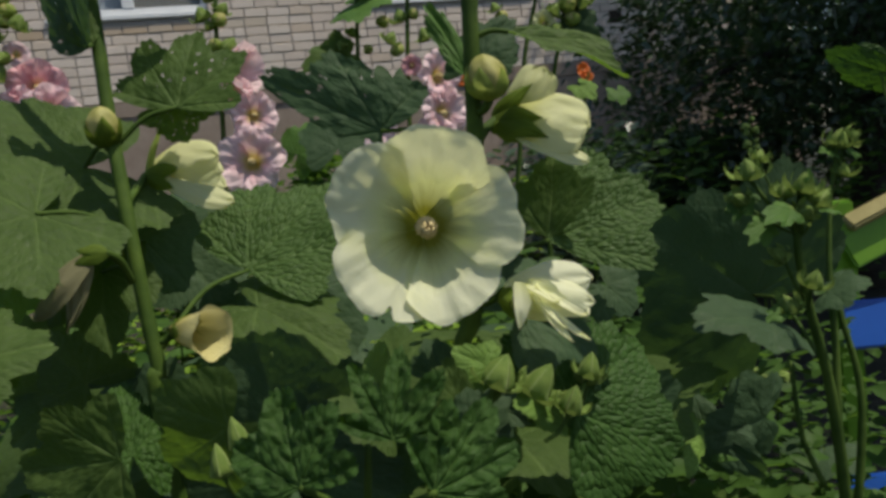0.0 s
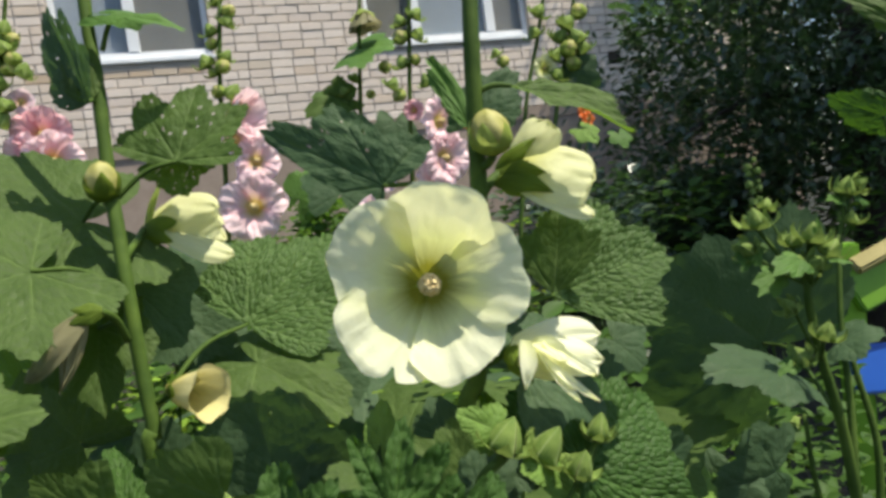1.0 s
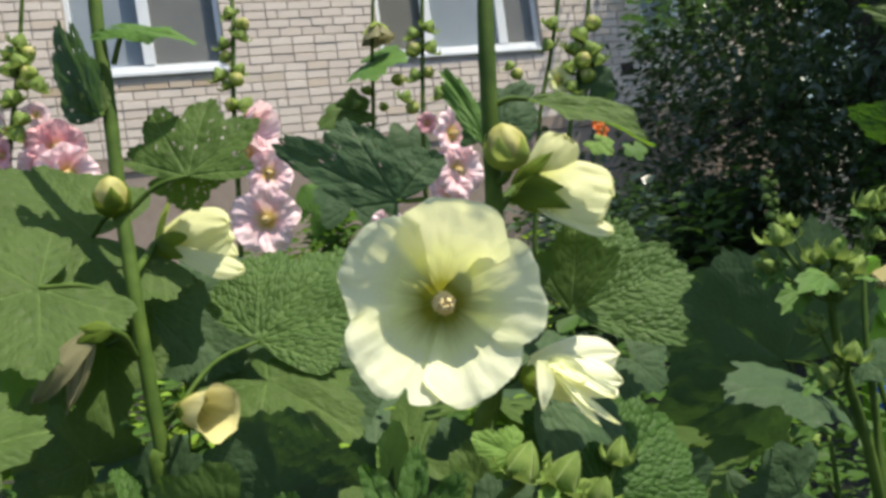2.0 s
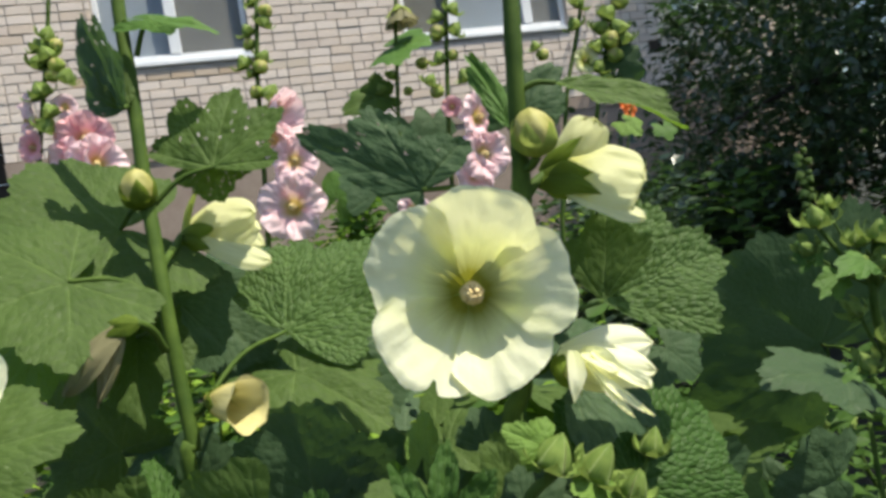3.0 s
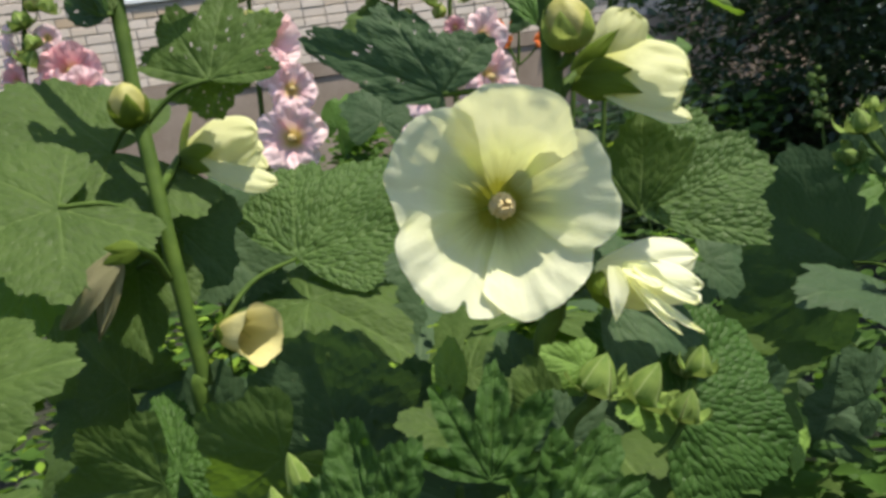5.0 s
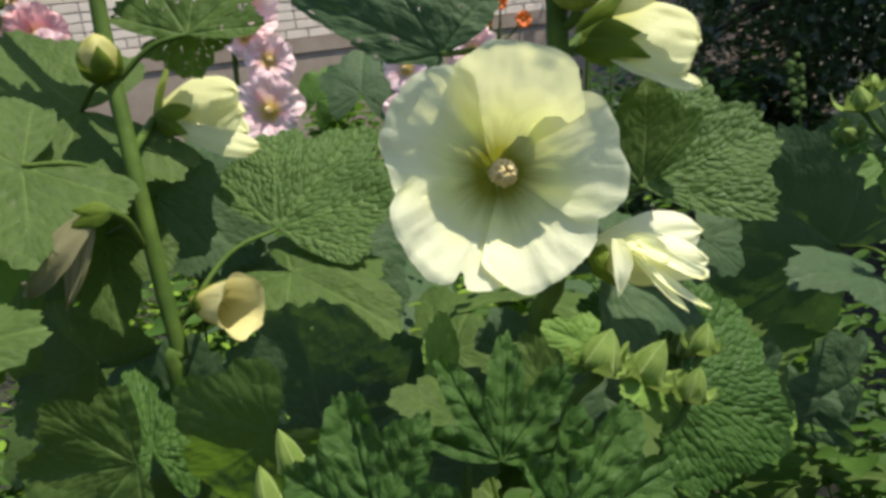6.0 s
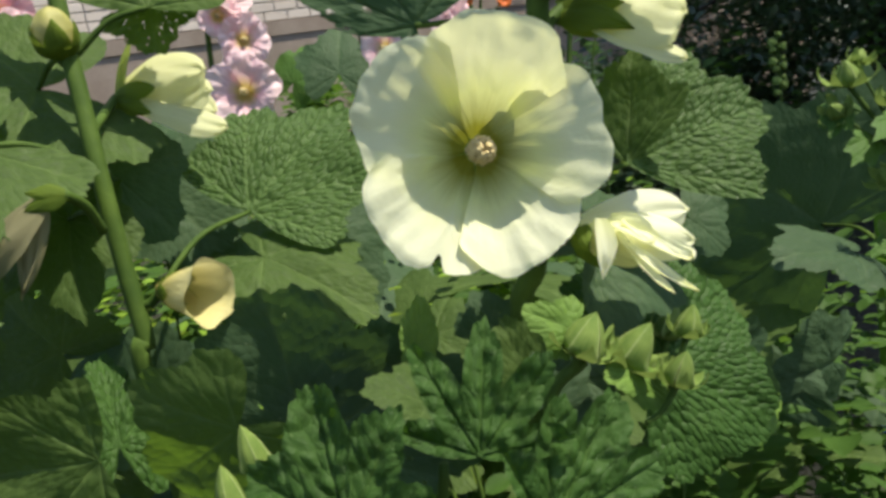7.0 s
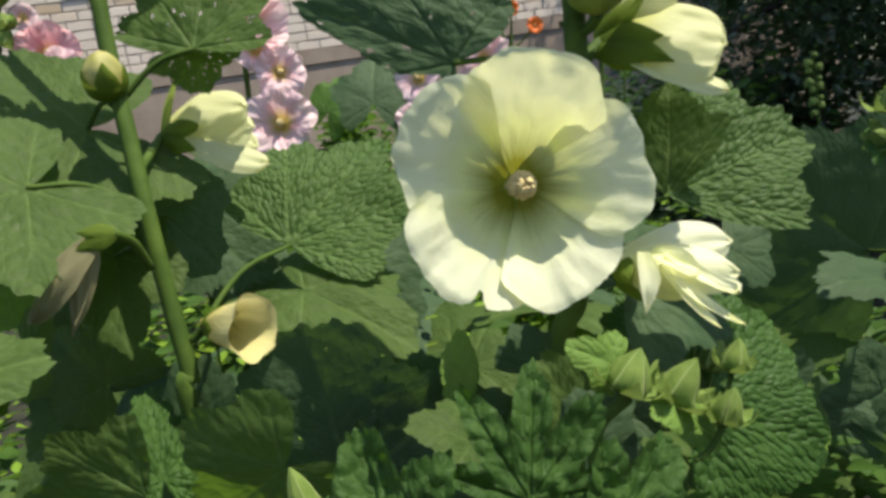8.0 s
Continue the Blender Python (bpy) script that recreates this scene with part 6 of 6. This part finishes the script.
herbs("undergrowth", "tangled low green herbs between the hollyhocks", 1300, lambda r: (r.gauss(-0.3, 0.42), 0.75 + abs(r.gauss(0, 0.75)), r.uniform(0.25, 0.7)), 0.042, HERB, 1)
herbs("yellow_green_herbs", "yellow-green small-leaved herbs behind the hollyhocks", 160, lambda r: (r.uniform(-0.7, 0.1), r.uniform(0.8, 1.3), r.uniform(0.6, 0.82)), 0.016, LIME, 2)
herbs("leafy_undergrowth", "dense green herbs filling the bed behind the hollyhocks", 260, lambda r: (r.uniform(-0.8, 0.05), r.uniform(1.0, 1.6), r.uniform(0.6, 0.86)), 0.045, HERB, 15)
herbs("low_herbs", "small shaded herbs at the foot of the hollyhocks", 380, lambda r: (r.uniform(-0.6, 0.15), r.uniform(0.45, 0.9), r.uniform(0.3, 0.64)), 0.03, HERB, 3)
herbs("plinth_herbs", "yellow-green weeds growing below the house plinth", 420, lambda r: (r.gauss(-0.5, 0.26), r.gauss(1.8, 0.28), r.uniform(0.5, 0.93)), 0.026, LIME, 13)
# Added foliage that keeps the gap beside the trunk dark.
herbs("hedge", "low foliage added to darken the gap beside the tree's trunk", 600, lambda r: (r.uniform(0.45, 1.7), r.uniform(3.9, 4.9), r.uniform(0.35, 1.0)), 0.08, TREELEAF, 14, COARSE)
herbs("shrubs", "leafy green shrubs along the house plinth", 500, lambda r: (r.uniform(-4, 2.5), r.uniform(2.4, 5.5), r.uniform(0.5, 1.05)), 0.06, HERB, 4, COARSE)

herbs("bush", "leafy dark bush by the house corner", 500, lambda r: (r.gauss(0.38, 0.14), r.gauss(2.9, 0.35), r.uniform(0.4, 1.05)), 0.045, TREELEAF, 7, COARSE)
herbs("bush", "small leafy bush before the house plinth", 70, lambda r: (r.gauss(-0.46, 0.07), r.uniform(2.1, 2.6), r.uniform(0.6, 1.16)), 0.032, HERB, 12)
herbs("leafy_bush", "green leafy bush growing before the house plinth", 130, lambda r: (r.uniform(-0.49, -0.32), r.uniform(1.7, 2.1), r.uniform(0.81, 1.05)), 0.034, HERB, 16)
herbs("side_herbs", "small bright herbs under the budding hollyhock", 90, lambda r: (r.gauss(0.44, 0.13), r.gauss(1.0, 0.13), r.uniform(0.42, 0.67)), 0.024, HERB, 11)


def grass(name, label, count, centre, spread, seed):
    """A tuft of arching grass blades."""
    rnd = random.Random(seed)
    verts, faces = [], []
    for _ in range(count):
        x, y = centre[0] + rnd.gauss(0, spread), centre[1] + rnd.gauss(0, spread)
        a, h, lean = rnd.uniform(0, 6.283), rnd.uniform(0.7, 1.0) * centre[2], rnd.uniform(0.05, 0.2)
        w = rnd.uniform(0.0025, 0.0045)
        for j in range(7):
            v = j / 6
            c = Vector((x + math.cos(a) * lean * v * v, y + math.sin(a) * lean * v * v, h * (v - 0.18 * v ** 3)))
            side = Vector((-math.sin(a), math.cos(a), 0)) * w * (1 - v ** 2)
            verts += [tuple(c - side), tuple(c + Vector((0, 0, -w * 0.5 * (1 - v)))), tuple(c + side)]
            if j:
                k = len(verts) - 6
                faces += [(k, k + 1, k + 4, k + 3), (k + 1, k + 2, k + 5, k + 4)]
    me = bpy.data.meshes.new(name)
    me.from_pydata(verts, [], faces)
    me.uv_layers.new(name="UVMap")
    me.materials.append(LIME)
    return tagged(new(name, me), label, "grass", kind="stuff")


grass("grass", "tufts of bright grass blades among the leaves", 60, (-0.36, 0.66, 0.80), 0.045, 21)
grass("grass", "tufts of bright grass blades among the leaves", 40, (-0.06, 0.72, 0.86), 0.03, 22)

# ---- the dark tree ----
def tree(name, at, height, spread, low, leaves, seed, label):
    rnd = random.Random(seed)
    ob = thing(name, at, label, "tree")
    base = Vector(at)
    part("trunk", tube([base - Vector((0, 0, 0.1)), base + Vector((0.05, 0, height * 0.3)), base + Vector((-0.05, 0.1, height * 0.65)), base + Vector((0.1, 0, height * 0.95))], 0.13, 0.02, 10, 8, 0.2), BARK, ob)
    tips = []
    for k in range(16):
        z = height * rnd.uniform(0.12, 0.85)
        a = k * 2.4
        out = Vector((math.cos(a), math.sin(a), 0)) * spread * rnd.uniform(0.55, 1.0) * (1.15 - 0.6 * z / height)
        s = base + Vector((0, 0, z))
        e = s + out + Vector((0, 0, rnd.uniform(-0.2, 0.4)))
        part("limb", tube([s, (s + e) / 2 + Vector((0, 0, 0.12)), e], 0.035, 0.006, 6, 5, 0.2), BARK, ob)
        tips += [(s.lerp(e, f), 0.25 + 0.3 * f) for f in (0.35, 0.6, 0.85, 1.0)]
    rows = []
    for _ in range(leaves):
        c, r = rnd.choice(tips)
        p = c + ball(rnd) * r * 1.35
        if p.z < low + 0.25 * noise.noise(p):
            continue
        s = rnd.uniform(0.035, 0.07)
        rows.append((p, Vector((rnd.uniform(-1, 1), rnd.uniform(-1, 1), rnd.uniform(-0.9, 0.4))), Vector((0, 0, 1)) + ball(rnd) * 0.9, s, s * 0.55))
    crown = new("crown", from_sprigs(rows, "crown", TREELEAF))
    tagged(put(crown, Matrix.Identity(4), ob), "dense dark green small leaves")
    return ob


tree("tree", (2.25, 4.3, 0), 5.0, 1.3, 0.3, 46000, 8, "dark leafy tree in shade beside the house")
# The second tree is out of view, added only to cast shade behind it.
tree("tree", (3.0, 2.95, 0), 6.4, 2.0, 2.6, 30000, 10, "unseen tall tree added to shade the foliage by the house")
tree("tree", (3.5, 8.7, 0), 7.0, 2.0, 0.3, 22000, 9, "dark leafy tree close to the house wall")


# Added backing: hides the bright wall so the tree's gaps stay dark.
herbs("hedge", "dense foliage added as dark backing behind the tree", 1500, lambda r: (1.3 + r.uniform(0, 4.5), 5.6 + r.uniform(0, 0.9), r.uniform(0.4, 2.6)), 0.09, TREELEAF, 6, COARSE)


def lower_leaves(plant, count, spot, seed):
    """Broad leaves low on a plant, each on a stalk from the stem's foot."""
    rnd = random.Random(seed)
    foot = WORLD_OF[plant].translation
    for k in range(count):
        base = Vector(spot(rnd))
        a = rnd.uniform(0, 6.283)
        way = Vector((math.cos(a), math.sin(a), rnd.uniform(-0.4, 0.1)))
        normal = Vector((rnd.uniform(-0.4, 0.4), rnd.uniform(-0.9, 0.1), 0.8))
        leaf(plant, base, base + way * rnd.uniform(0.05, 0.095), normal, rnd.choice((GREEN, BLUEGREEN)), stalk=foot.lerp(base, 0.55), seed=seed * 100 + k, wide=rnd.uniform(0.9, 1.25), fine=0.6)


lower_leaves(west, 46, lambda r: (r.uniform(-0.55, -0.12), r.uniform(0.55, 0.95), r.uniform(0.45, 0.76)), 31)
lower_leaves(main, 32, lambda r: (r.uniform(-0.14, 0.13), r.uniform(0.58, 0.95), r.uniform(0.42, 0.76)), 32)
lower_leaves(east, 4, lambda r: (r.uniform(0.15, 0.65), r.uniform(0.75, 1.2), r.uniform(0.30, 0.52)), 33)


# ---- painted boards at the garden's edge ----
def board(parent, a, b, wide, thick, normal, material, label=""):
    m = axes_at(a, Vector(b) - Vector(a), normal)
    n = (Vector(b) - Vector(a)).length
    return part("board", box(bmesh.new(), -wide / 2, wide / 2, 0, n, -thick, 0, min(0.004, thick * 0.3)), material, parent, label, m, False)


bench = thing("garden_bench", (0.697, 1.2853, 0), "garden bench of green and blue painted boards", "bench")
board(bench, (0.6227, 1.2899, 0), (0.6278, 1.292, 0.7979), 0.045, 0.03, (0.0552, -0.9973, 0.0488), GREENPAINT, "green upright")
board(bench, (0.6214, 1.2777, 0.7178), (0.839, 1.2938, 0.8), 0.085, 0.022, (0.081, -0.9669, 0.2418), GREENPAINT, "green slanting board")
board(bench, (0.627, 1.2753, 0.7635), (0.8416, 1.2911, 0.8438), 0.03, 0.02, (0.1358, -0.6656, 0.7339), BAREWOOD, "bare wooden top edge")
board(bench, (0.6075, 1.2703, 0.5822), (0.8466, 1.283, 0.5711), 0.085, 0.02, (0.0922, -0.9391, 0.3309), BLUEPAINT, "blue board")
board(bench, (0.5773, 1.2528, 0.2575), (0.8029, 1.2651, 0.2552), 0.1, 0.02, (0.0922, -0.9391, 0.3309), BLUEPAINT, "blue board")
board(bench, (0.8558, 1.3012, 0), (0.8721, 1.3154, 0.7949), 0.045, 0.03, (0.0552, -0.9973, 0.0488), GREENPAINT, "green upright")


def lay_wall():
    single, rest = lay_bricks()
    for x, z, length, off in single:
        sill_course = 2.66 < z < 2.72 and -0.5 < x < 2.1
        put(new("brick", brick_form(length, TANBRICK if sill_course else BRICK)), HOUSE @ Matrix.Translation((x, off, z + JOINT / 2)), wall)
    verts, faces = [], []
    for x, z, length, off in rest:
        k = len(verts)
        z0, z1, e = z + JOINT / 2, z + COURSE - JOINT / 2, 0.004
        verts += [(x, off + e, z0), (x + length, off + e, z0), (x + length, off + e, z1), (x, off + e, z1),
                  (x + e, off, z0 + e), (x + length - e, off, z0 + e), (x + length - e, off, z1 - e), (x + e, off, z1 - e),
                  (x, off + 0.05, z0), (x + length, off + 0.05, z0), (x + length, off + 0.05, z1), (x, off + 0.05, z1)]
        for f in ((4, 5, 6, 7), (0, 1, 5, 4), (1, 2, 6, 5), (2, 3, 7, 6), (3, 0, 4, 7), (8, 9, 1, 0), (9, 10, 2, 1), (10, 11, 3, 2), (11, 8, 0, 3)):
            faces.append(tuple(k + i for i in f))
    me = bpy.data.meshes.new("brickwork")
    me.from_pydata(verts, [], faces)
    me.materials.append(BRICK)
    tagged(put(new("brickwork", me), HOUSE, wall), kind="stuff")


lay_wall()
